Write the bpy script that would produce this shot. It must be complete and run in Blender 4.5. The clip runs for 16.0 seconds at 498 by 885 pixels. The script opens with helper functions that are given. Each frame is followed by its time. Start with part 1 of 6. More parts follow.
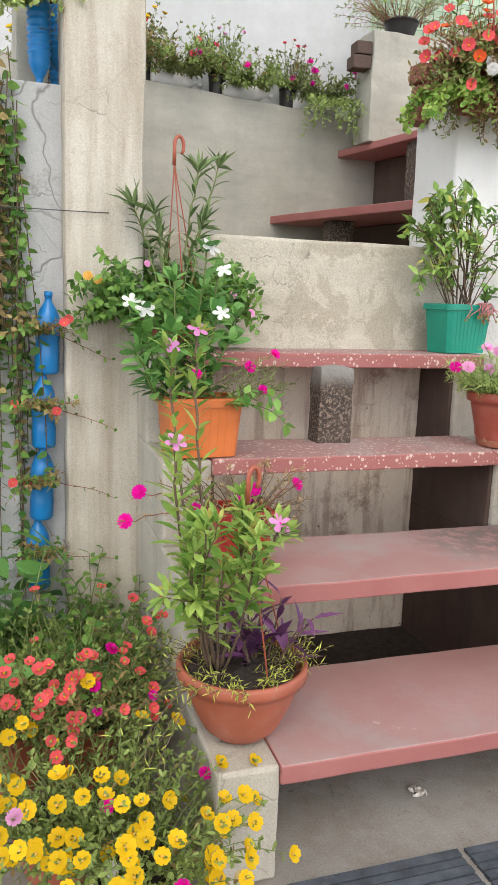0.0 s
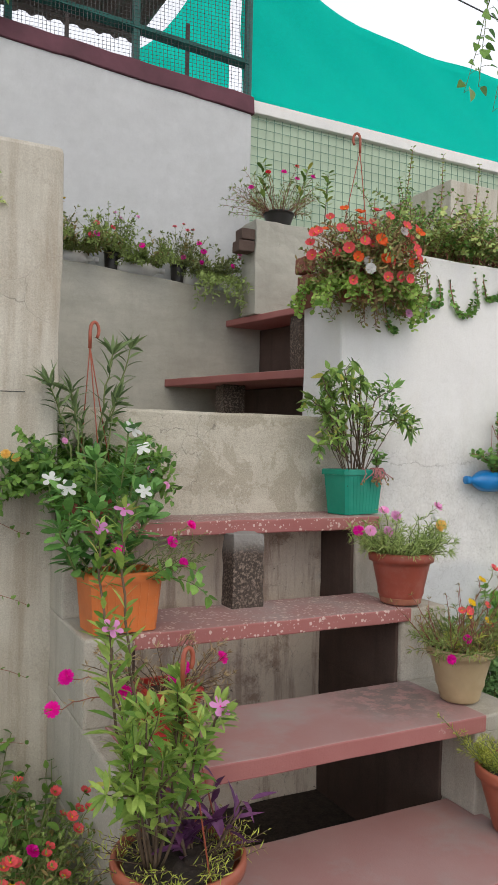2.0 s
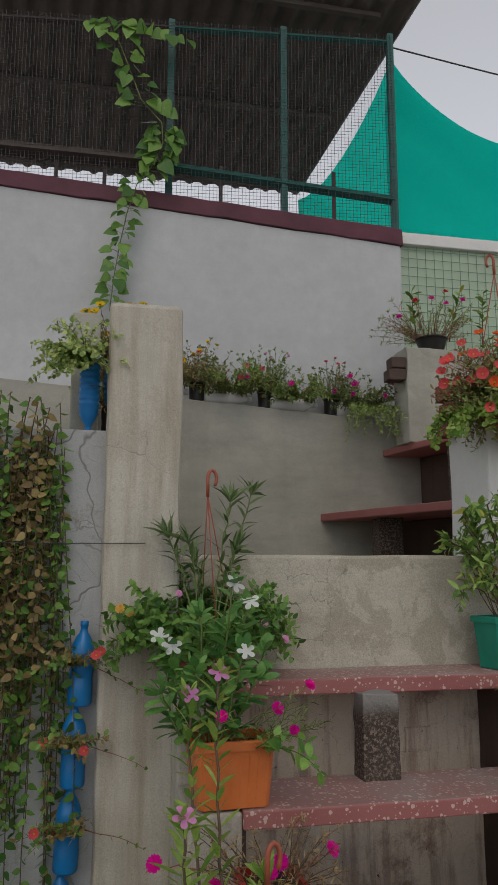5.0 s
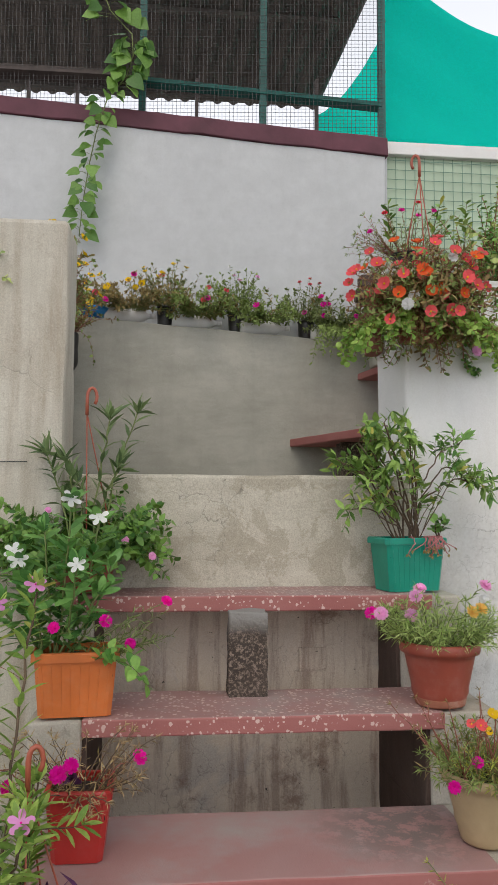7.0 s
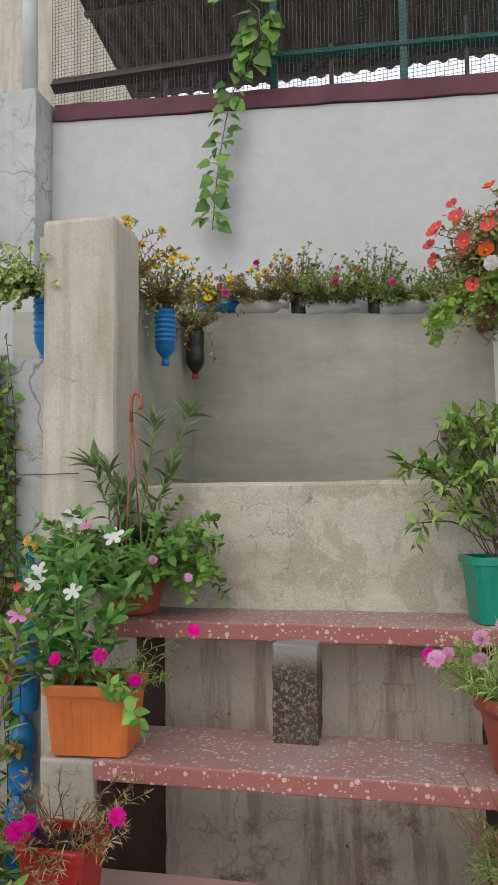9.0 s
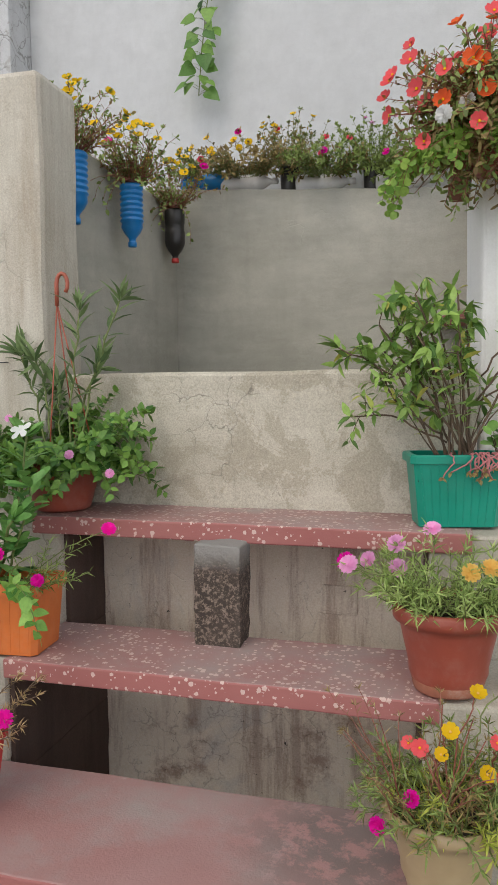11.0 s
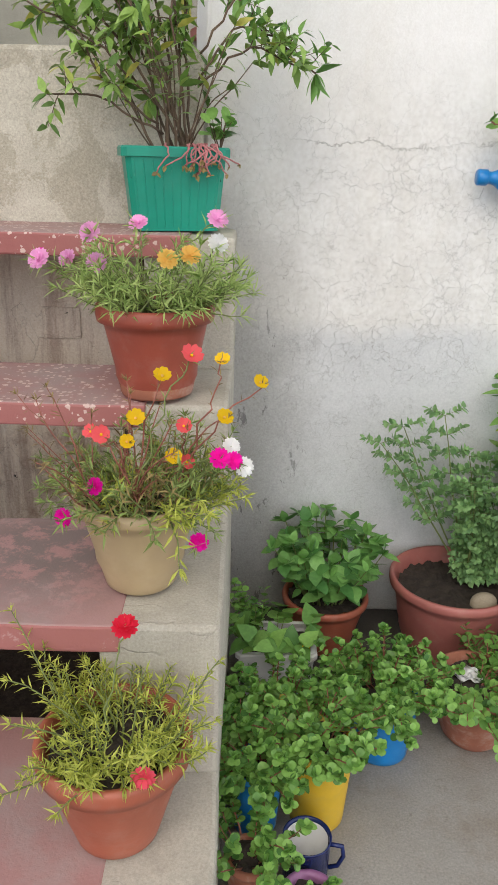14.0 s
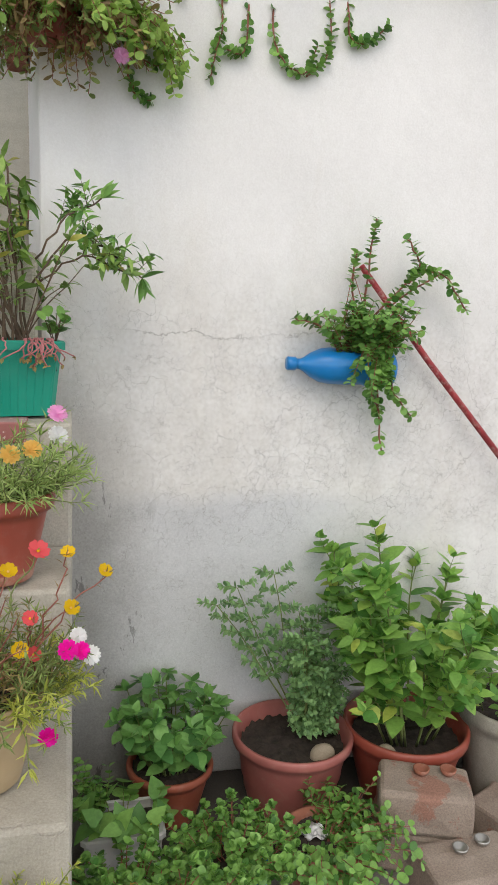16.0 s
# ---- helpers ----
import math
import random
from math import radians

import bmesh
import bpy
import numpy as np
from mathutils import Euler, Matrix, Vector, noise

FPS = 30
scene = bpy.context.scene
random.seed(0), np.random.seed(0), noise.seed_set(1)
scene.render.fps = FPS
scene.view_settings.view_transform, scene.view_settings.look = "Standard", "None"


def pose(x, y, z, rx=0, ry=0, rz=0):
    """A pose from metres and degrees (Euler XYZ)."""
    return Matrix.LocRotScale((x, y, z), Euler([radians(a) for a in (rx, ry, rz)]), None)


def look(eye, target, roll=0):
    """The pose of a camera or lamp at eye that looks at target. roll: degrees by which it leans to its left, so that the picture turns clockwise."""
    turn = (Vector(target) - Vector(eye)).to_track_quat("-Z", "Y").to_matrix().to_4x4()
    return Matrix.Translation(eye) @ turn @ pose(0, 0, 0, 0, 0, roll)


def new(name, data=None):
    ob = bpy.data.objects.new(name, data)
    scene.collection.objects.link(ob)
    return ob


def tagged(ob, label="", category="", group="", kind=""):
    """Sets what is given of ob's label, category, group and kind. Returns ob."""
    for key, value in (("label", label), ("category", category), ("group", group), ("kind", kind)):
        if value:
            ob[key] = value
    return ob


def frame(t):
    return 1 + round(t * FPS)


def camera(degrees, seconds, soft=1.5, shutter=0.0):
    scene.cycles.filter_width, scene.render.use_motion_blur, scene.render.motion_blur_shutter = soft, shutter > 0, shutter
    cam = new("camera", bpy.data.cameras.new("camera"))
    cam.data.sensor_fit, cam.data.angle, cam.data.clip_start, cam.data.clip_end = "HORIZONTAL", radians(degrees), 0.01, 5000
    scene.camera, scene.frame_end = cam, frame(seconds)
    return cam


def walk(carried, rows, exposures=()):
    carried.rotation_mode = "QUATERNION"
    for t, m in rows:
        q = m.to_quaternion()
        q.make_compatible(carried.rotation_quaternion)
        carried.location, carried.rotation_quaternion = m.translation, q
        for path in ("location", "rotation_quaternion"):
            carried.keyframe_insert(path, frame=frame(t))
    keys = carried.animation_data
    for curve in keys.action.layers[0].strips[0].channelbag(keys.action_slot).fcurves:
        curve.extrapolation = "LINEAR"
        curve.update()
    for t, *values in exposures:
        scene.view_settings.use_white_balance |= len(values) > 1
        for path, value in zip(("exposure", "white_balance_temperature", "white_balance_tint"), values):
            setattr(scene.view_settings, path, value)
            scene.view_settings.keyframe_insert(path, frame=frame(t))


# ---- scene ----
cam = camera(36.6, 16.0, soft=1.0)
PATH = [
    (0, (0.293, 0.379, 1.371), (0.892, 2.252, 1.01), 2.0),
    (0.5, (0.228, 0.379, 1.407), (0.989, 2.209, 1.135), 2.0),
    (1, (0.188, 0.369, 1.419), (1.041, 2.168, 1.239), 1.9),
    (1.5, (0.162, 0.36, 1.437), (1.052, 2.149, 1.35), 1.5),
    (2, (0.147, 0.352, 1.471), (1.049, 2.137, 1.486), 1.2),
    (2.5, (0.138, 0.346, 1.505), (1.03, 2.131, 1.635), 1.1),
    (3, (0.128, 0.314, 1.541), (0.979, 2.108, 1.777), 0.9),
    (3.5, (0.182, 0.346, 1.55), (0.964, 2.162, 1.851), 0.8),
    (4, (0.278, 0.345, 1.569), (0.933, 2.204, 1.908), 1.0),
    (4.2, (0.308, 0.346, 1.582), (0.896, 2.226, 1.926), 1.0),
    (6.3, (0.837, 0.388, 1.506), (1.1, 2.351, 1.78), -0.5),
    (6.5, (0.931, 0.345, 1.517), (1.183, 2.316, 1.744), 0.0),
    (7, (1.078, 0.336, 1.511), (1.279, 2.319, 1.669), 0.4),
    (7.5, (1.213, 0.421, 1.485), (1.278, 2.415, 1.628), -0.3),
    (8, (1.362, 0.567, 1.555), (1.249, 2.558, 1.706), -0.6),
    (8.5, (1.482, 0.643, 1.578), (1.18, 2.615, 1.719), -0.6),
    (8.7, (1.553, 0.659, 1.577), (1.188, 2.62, 1.722), -0.8),
    (10.8, (1.812, 0.889, 1.606), (1.247, 2.801, 1.465), -0.4),
    (11, (1.882, 0.922, 1.571), (1.345, 2.842, 1.415), -0.5),
    (11.5, (2.046, 0.96, 1.489), (1.607, 2.884, 1.163), -1.0),
    (12, (2.075, 1.031, 1.413), (1.725, 2.931, 0.897), -1.4),
    (12.5, (2.009, 1.155, 1.373), (1.727, 3.034, 0.748), -1.0),
    (13, (1.989, 1.184, 1.37), (1.802, 3.058, 0.697), 0.4),
    (13.5, (2.023, 1.102, 1.375), (1.927, 2.966, 0.655), 0.8),
    (14, (2.05, 1.051, 1.385), (2.057, 2.919, 0.67), 1.4),
    (14.5, (2.067, 1.021, 1.409), (2.202, 2.904, 0.749), 1.8),
    (15, (2.055, 1.008, 1.453), (2.316, 2.912, 0.899), 2.4),
    (15.5, (2.033, 0.997, 1.482), (2.378, 2.917, 1.042), 2.6),
    (16, (2.018, 0.977, 1.491), (2.473, 2.892, 1.14), 2.4),
]
EXPOSURES = [(0.0, 0.04), (0.5, -0.1), (1.0, -0.27), (1.5, -0.47), (2.0, -0.68), (2.5, -1.0), (3.0, -1.4), (3.5, -1.57), (4.2, -1.57), (6.3, -1.06), (7.0, -0.72), (8.0, -0.72), (8.7, -0.71), (10.8, -0.55), (11.5, -0.36), (12.5, -0.15), (13.5, -0.24), (14.5, -0.34), (15.0, -0.44), (16.0, -0.48)]
walk(cam, [(t, look(eye, target, roll)) for t, eye, target, roll in PATH], EXPOSURES)

# ---- world and light ----
world = bpy.data.worlds.new("world")
scene.world = world
world.use_nodes = True
_n, _l = world.node_tree.nodes, world.node_tree.links
_sky = _n.new("ShaderNodeTexSky")
_sky.sky_type = "NISHITA"
_sky.sun_disc = False
_sky.sun_elevation, _sky.sun_rotation = radians(48), radians(192)
_sky.dust_density, _sky.air_density = 4.0, 1.0
_sat = _n.new("ShaderNodeHueSaturation")
_sat.inputs["Saturation"].default_value = 0.3
_sat.inputs["Value"].default_value = 0.16
_haze = _n.new("ShaderNodeMix")
_haze.data_type = "RGBA"
_haze.inputs[0].default_value = 0.72
_dir = _n.new("ShaderNodeSeparateXYZ")
_l.new(_n.new("ShaderNodeTexCoord").outputs["Generated"], _dir.inputs[0])
_veil = _n.new("ShaderNodeMapRange")                     # thin cloud, paler towards the horizon
_veil.inputs["From Min"].default_value, _veil.inputs["From Max"].default_value = 0.05, 0.95
_veil.inputs["To Min"].default_value, _veil.inputs["To Max"].default_value = 3.35, 1.0
_l.new(_dir.outputs["Z"], _veil.inputs["Value"])
_tone = _n.new("ShaderNodeVectorMath")
_tone.operation = "SCALE"
_tone.inputs[0].default_value = (0.965, 0.985, 1.06)
_l.new(_veil.outputs[0], _tone.inputs["Scale"])
_l.new(_tone.outputs[0], _haze.inputs[7])
_l.new(_sky.outputs["Color"], _sat.inputs["Color"])
_l.new(_sat.outputs["Color"], _haze.inputs[6])
_l.new(_haze.outputs[2], _n["Background"].inputs["Color"])
_n["Background"].inputs["Strength"].default_value = 1.0
sun = new("sun", bpy.data.lights.new("sun", "SUN"))
sun.data.energy, sun.data.angle, sun.data.color = 1.0, radians(32), (1.0, 0.87, 0.69)
sun.matrix_world = look((-1.2, -5.6, 6.4), (0, 0, 0))

# ---- helpers of this scene ----
def rng(seed):
    return np.random.default_rng(seed)


def finish(name, me, material, parent=None, label="", kind=""):
    ob = new(name, me)
    if material is not None:
        me.materials.append(material)
    if parent is not None:
        ob.parent = parent
    return tagged(ob, label=label, kind=kind)


def part(name, bm, material, parent=None, label="", smooth=False, kind=""):
    """Link a bmesh as one mesh object under a thing or a part."""
    me = bpy.data.meshes.new(name)
    bmesh.ops.recalc_face_normals(bm, faces=bm.faces)
    bm.to_mesh(me)
    bm.free()
    if smooth:
        me.polygons.foreach_set("use_smooth", [True] * len(me.polygons))
    return finish(name, me, material, parent, label, kind)


def thing(name, label, category, group="", kind="", at=(0, 0, 0)):
    ob = new(name)
    ob.location = at
    ob.empty_display_size = 0.05
    return tagged(ob, label, category, group, kind)


def add_box(bm, x0, x1, y0, y1, z0, z1, bev=0.0, seg=2):
    r = bmesh.ops.create_cube(bm, size=1.0)
    vs = r["verts"]
    for v in vs:
        v.co = Vector(((x0 + x1) / 2 + v.co.x * (x1 - x0), (y0 + y1) / 2 + v.co.y * (y1 - y0), (z0 + z1) / 2 + v.co.z * (z1 - z0)))
    if bev:
        es = {e for v in vs for e in v.link_edges}
        bmesh.ops.bevel(bm, geom=list(es), offset=bev, segments=seg, affect="EDGES", profile=0.5)
    return bm


def rough_box(x0, x1, y0, y1, z0, z1, bev=0.008, step=0.12, amp=0.004, freq=6.0):
    """A hand-plastered block: rounded edges and uneven faces."""
    bm = bmesh.new()
    add_box(bm, x0, x1, y0, y1, z0, z1, bev)
    for axis, a, b in ((0, x0, x1), (1, y0, y1), (2, z0, z1)):
        n = int((b - a) / step)
        for k in range(1, n + 1):
            co, no = Vector((0, 0, 0)), Vector((0, 0, 0))
            co[axis], no[axis] = a + (b - a) * k / (n + 1), 1
            bmesh.ops.bisect_plane(bm, geom=bm.verts[:] + bm.edges[:] + bm.faces[:], plane_co=co, plane_no=no)
    for v in bm.verts:
        v.co += noise.noise_vector(v.co * freq) * amp + noise.noise_vector(v.co * freq * 4) * amp * 0.35
    return bm


def lathe(profile, n=40, wob=0.0):
    """A turned body from (radius, height) pairs."""
    bm = bmesh.new()
    rings = []
    for r, z in profile:
        rings.append([bm.verts.new((r * math.cos(2 * math.pi * k / n), r * math.sin(2 * math.pi * k / n), z)) for k in range(n)])
    for a, b in zip(rings, rings[1:]):
        for k in range(n):
            bm.faces.new((a[k], a[(k + 1) % n], b[(k + 1) % n], b[k]))
    bm.faces.new(rings[0][::-1])
    bm.faces.new(rings[-1])
    if wob:
        for v in bm.verts:
            v.co += noise.noise_vector(v.co * 9) * wob
    return bm


def tube(bm, pts, r0, r1=None, n=6):
    """A tapered tube along points."""
    r1 = r0 if r1 is None else r1
    pts = [Vector(p) for p in pts]
    rings, last = [], Vector((0.3, 0.9, 0.2))
    for i, p in enumerate(pts):
        d = (pts[min(i + 1, len(pts) - 1)] - pts[max(i - 1, 0)]).normalized()
        a = last - d * last.dot(d)
        if a.length < 1e-4:
            a = d.orthogonal()
        a.normalize()
        last, b = a, d.cross(a)
        r = r0 + (r1 - r0) * i / max(1, len(pts) - 1)
        rings.append([bm.verts.new(p + (a * math.cos(2 * math.pi * k / n) + b * math.sin(2 * math.pi * k / n)) * r) for k in range(n)])
    for u, v in zip(rings, rings[1:]):
        for k in range(n):
            bm.faces.new((u[k], u[(k + 1) % n], v[(k + 1) % n], v[k]))
    bm.faces.new(rings[0][::-1])
    bm.faces.new(rings[-1])
    return bm


# ---- materials ----
class Nodes:
    """A short way to write node materials."""

    def __init__(self, name):
        self.m = bpy.data.materials.new(name)
        self.m.use_nodes = True
        self.t = self.m.node_tree
        self.b = self.t.nodes["Principled BSDF"]
        self.co = self.t.nodes.new("ShaderNodeNewGeometry").outputs["Position"]

    def set(self, key, value):
        if hasattr(value, "is_linked"):
            self.t.links.new(value, self.b.inputs[key])
        else:
            self.b.inputs[key].default_value = value
        return self

    def node(self, kind, ins=(), **props):
        n = self.t.nodes.new(kind)
        for k, v in props.items():
            setattr(n, k, v)
        for k, v in ins:
            if hasattr(v, "is_linked"):
                self.t.links.new(v, n.inputs[k])
            else:
                n.inputs[k].default_value = v
        return n

    def scaled(self, sx, sy, sz):
        return self.node("ShaderNodeMapping", [("Vector", self.co), ("Scale", (sx, sy, sz))]).outputs["Vector"]

    def noise(self, scale, detail=5.0, rough=0.6, vec=None, dist=0.0):
        return self.node("ShaderNodeTexNoise", [("Vector", vec or self.co), ("Scale", scale), ("Detail", detail), ("Roughness", rough), ("Distortion", dist)]).outputs["Fac"]

    def ramp(self, fac, stops, mode="LINEAR"):
        n = self.node("ShaderNodeValToRGB", [("Fac", fac)])
        e = n.color_ramp.elements
        n.color_ramp.interpolation = mode
        while len(e) < len(stops):
            e.new(0.5)
        for el, (p, c) in zip(e, stops):
            el.position = p
            el.color = (c, c, c, 1) if isinstance(c, (int, float)) else (*c, 1)
        return n.outputs["Color"]

    def mix(self, fac, a, b, mode="MIX"):
        n = self.node("ShaderNodeMix", data_type="RGBA", blend_type=mode)
        for key, v in ((0, fac), (6, a), (7, b)):
            if hasattr(v, "is_linked"):
                self.t.links.new(v, n.inputs[key])
            else:
                n.inputs[key].default_value = v if key == 0 else (*v, 1)
        return n.outputs[2]

    def math(self, op, a, b=0.0):
        return self.node("ShaderNodeMath", [(0, a), (1, b)], operation=op).outputs[0]

    def bump(self, height, strength=0.3, distance=0.01):
        n = self.node("ShaderNodeBump", [("Height", height), ("Strength", strength), ("Distance", distance)])
        self.t.links.new(n.outputs["Normal"], self.b.inputs["Normal"])
        return self

    def fade(self, value, one, zero, wob=0.0, scale=3.0):
        """1 at one, falling to 0 at zero, with an uneven edge."""
        if wob:
            value = self.math("ADD", value, self.math("MULTIPLY", self.math("SUBTRACT", self.noise(scale, 6, 0.65), 0.5), wob))
        return self.node("ShaderNodeMapRange", [("Value", value), ("From Min", one), ("From Max", zero), ("To Min", 1.0), ("To Max", 0.0)]).outputs[0]

    def xyz(self):
        return self.node("ShaderNodeSeparateXYZ", [("Vector", self.co)]).outputs

    def island(self):
        return self.node("ShaderNodeNewGeometry").outputs["Random Per Island"]

    def cracks(self, scale, width=0.012, dist=0.5, gate=0.5):
        """Thin crooked lines, present in some places only."""
        warp = self.node("ShaderNodeTexNoise", [("Vector", self.co), ("Scale", scale * 1.3), ("Detail", 4.0)]).outputs["Color"]
        v = self.node("ShaderNodeVectorMath", [(0, self.co), (1, self.node("ShaderNodeVectorMath", [(0, warp), ("Scale", dist / scale)], operation="SCALE").outputs[0])], operation="ADD").outputs[0]
        d = self.node("ShaderNodeTexVoronoi", [("Vector", v), ("Scale", scale)], feature="DISTANCE_TO_EDGE").outputs["Distance"]
        line = self.ramp(d, [(0.0, 1.0), (width, 0.0)])
        where = self.ramp(self.noise(scale * 0.35, 3), [(gate, 0.0), (gate + 0.12, 1.0)])
        return self.math("MULTIPLY", line, where)


def plaster(name, light, dark, stain, streak=0.5, crack=0.0, gate=0.5, patch=None, crack_scale=5.0, fine=0.25, patch_gate=0.56, band=0.0):
    """Cement or painted plaster: broad tone, run-down streaks, blotches, fine grit and cracks."""
    k = Nodes(name)
    base = k.mix(k.ramp(k.noise(1.7, 6, 0.62), [(0.32, 0.0), (0.72, 1.0)]), light, dark)
    runs = k.ramp(k.noise(3.2, 6, 0.65, k.scaled(3.2, 3.2, 0.28)), [(0.53 - 0.12 * streak, 0.0), (0.74 - 0.12 * streak, 1.0)])
    base = k.mix(k.math("MULTIPLY", runs, streak), base, stain)
    mottle = k.ramp(k.noise(11, 7, 0.7), [(0.35, 0.0), (0.68, 1.0)])
    base = k.mix(k.math("MULTIPLY", mottle, 0.3), base, tuple(c * 0.72 for c in dark))
    spots = k.ramp(k.noise(34, 3, 0.7), [(0.62, 0.0), (0.8, 1.0)])
    base = k.mix(k.math("MULTIPLY", spots, 0.35), base, stain)
    if patch:
        bare = k.ramp(k.noise(6.5, 8, 0.7, None, 0.3), [(patch_gate, 0.0), (patch_gate + 0.035, 1.0)])
        base = k.mix(k.math("MULTIPLY", bare, 0.75), base, patch)
    if band:
        flat = k.ramp(k.noise(2.4, 7, 0.68, k.scaled(0.7, 0.7, 2.6)), [(0.4, 0.0), (0.64, 1.0)])
        base = k.mix(k.math("MULTIPLY", flat, band), base, stain)
    grit = k.noise(220, 4, 0.7)
    base = k.mix(fine, base, k.ramp(grit, [(0.3, (0.2, 0.2, 0.19)), (0.7, (0.8, 0.79, 0.76))]), "OVERLAY")
    height = k.math("ADD", k.math("MULTIPLY", k.noise(14, 8, 0.62), 0.8), k.math("MULTIPLY", grit, 0.25))
    if crack:
        c = k.math("MAXIMUM", k.cracks(crack_scale, 0.011, 0.9, gate), k.cracks(crack_scale * 3.1, 0.02, 0.8, gate + 0.06))
        base = k.mix(k.math("MULTIPLY", c, crack), base, (0.16, 0.15, 0.13))
        height = k.math("SUBTRACT", height, k.math("MULTIPLY", c, 1.2))
    return k.set("Base Color", base).set("Roughness", 0.92).set("Specular IOR Level", 0.25).bump(height, 0.45, 0.006).m


def white_wall(name):
    """Old whitewash: crazed in the middle, a greyer older coat below, damp and peeling at the stair's end, darker
    towards the foot.
    """
    k = Nodes(name)
    x, y, z = k.xyz()
    base = k.mix(k.ramp(k.noise(1.5, 6, 0.62), [(0.32, 0.0), (0.72, 1.0)]), (0.83, 0.82, 0.795), (0.745, 0.735, 0.715))
    warm = k.math("MULTIPLY", k.ramp(k.noise(2.2, 6, 0.65, k.scaled(1.6, 1.6, 0.45)), [(0.52, 0.0), (0.75, 1.0)]), 0.5)
    base = k.mix(warm, base, (0.66, 0.62, 0.55))
    base = k.mix(k.math("MULTIPLY", k.ramp(k.noise(16, 8, 0.75), [(0.42, 0.0), (0.68, 1.0)]), k.math("ADD", k.math("MULTIPLY", k.fade(z, 1.3, 1.75, 0.4, 2), 0.22), 0.1)), base, (0.52, 0.51, 0.485))
    rough = k.math("MULTIPLY", k.math("MULTIPLY", k.fade(z, 1.42, 1.6, 0.3, 3), k.fade(z, 0.9, 0.7, 0.3, 3)), k.ramp(k.noise(95, 6, 0.8), [(0.44, 0.0), (0.6, 1.0)]))
    base = k.mix(k.math("MULTIPLY", rough, 0.3), base, (0.45, 0.42, 0.37))
    coat_low = k.math("MULTIPLY", k.fade(z, 0.93, 0.985, 0.1, 4), k.fade(x, 2.62, 3.1, 0.35, 2.5))
    base = k.mix(k.math("MULTIPLY", coat_low, 0.9), base, k.mix(k.noise(4, 7, 0.7), (0.66, 0.665, 0.67), (0.5, 0.51, 0.52)))
    damp = k.math("MULTIPLY", k.fade(x, 2.07, 2.26, 0.22, 7), k.fade(z, 0.9, 1.5, 0.6, 4))
    base = k.mix(k.math("MULTIPLY", damp, 0.85), base, (0.33, 0.325, 0.305))
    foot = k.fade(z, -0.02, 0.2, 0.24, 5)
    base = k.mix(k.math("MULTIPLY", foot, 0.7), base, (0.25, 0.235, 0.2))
    peel = k.math("MULTIPLY", k.ramp(k.noise(11, 6, 0.72, k.scaled(2.2, 2.2, 0.65)), [(0.6, 0.0), (0.615, 1.0)]), k.math("MULTIPLY", k.fade(x, 2.14, 2.26, 0.1), k.fade(z, 0.9, 1.15, 0.2)))
    base = k.mix(peel, base, (0.2, 0.195, 0.19))
    mid = k.math("MULTIPLY", k.fade(z, 1.35, 1.62, 0.4, 2), k.fade(z, 0.6, 0.2, 0.3, 2))
    fine = k.math("MULTIPLY", k.math("MAXIMUM", k.cracks(20.0, 0.022, 1.2, 0.44), k.cracks(46.0, 0.035, 1.1, 0.47)), mid)
    base = k.mix(k.math("MULTIPLY", fine, 0.45), base, (0.36, 0.35, 0.33))
    rift = k.math("MULTIPLY", k.math("MAXIMUM", k.cracks(4.2, 0.005, 1.1, 0.54), k.cracks(9.0, 0.008, 1.3, 0.56)), mid)
    level = k.math("ABSOLUTE", k.math("ADD", k.math("SUBTRACT", z, 1.42), k.math("MULTIPLY", k.math("SUBTRACT", k.noise(7, 8, 0.7), 0.5), 0.16)))
    split = k.math("MULTIPLY", k.ramp(level, [(0.0, 1.0), (0.0035, 0.0)]), k.ramp(k.noise(6, 3), [(0.42, 0.15), (0.55, 1.0)]))
    split = k.math("MULTIPLY", split, k.math("MULTIPLY", k.fade(x, 2.7, 2.9, 0.1), k.fade(x, 2.2, 2.1, 0.1)))
    rift = k.math("MAXIMUM", rift, split)
    base = k.mix(k.math("MULTIPLY", rift, 0.65), base, (0.28, 0.26, 0.23))
    grit = k.noise(190, 4, 0.7)
    base = k.mix(0.3, base, k.ramp(grit, [(0.3, (0.25, 0.25, 0.24)), (0.7, (0.75, 0.75, 0.73))]), "OVERLAY")
    height = k.math("ADD", k.math("MULTIPLY", k.noise(12, 8, 0.62), 1.0), k.math("MULTIPLY", grit, 0.25))
    height = k.math("SUBTRACT", height, k.math("MULTIPLY", k.math("MAXIMUM", fine, rift), 0.5))
    return k.set("Base Color", base).set("Roughness", 0.93).set("Specular IOR Level", 0.2).bump(height, 0.5, 0.006).m


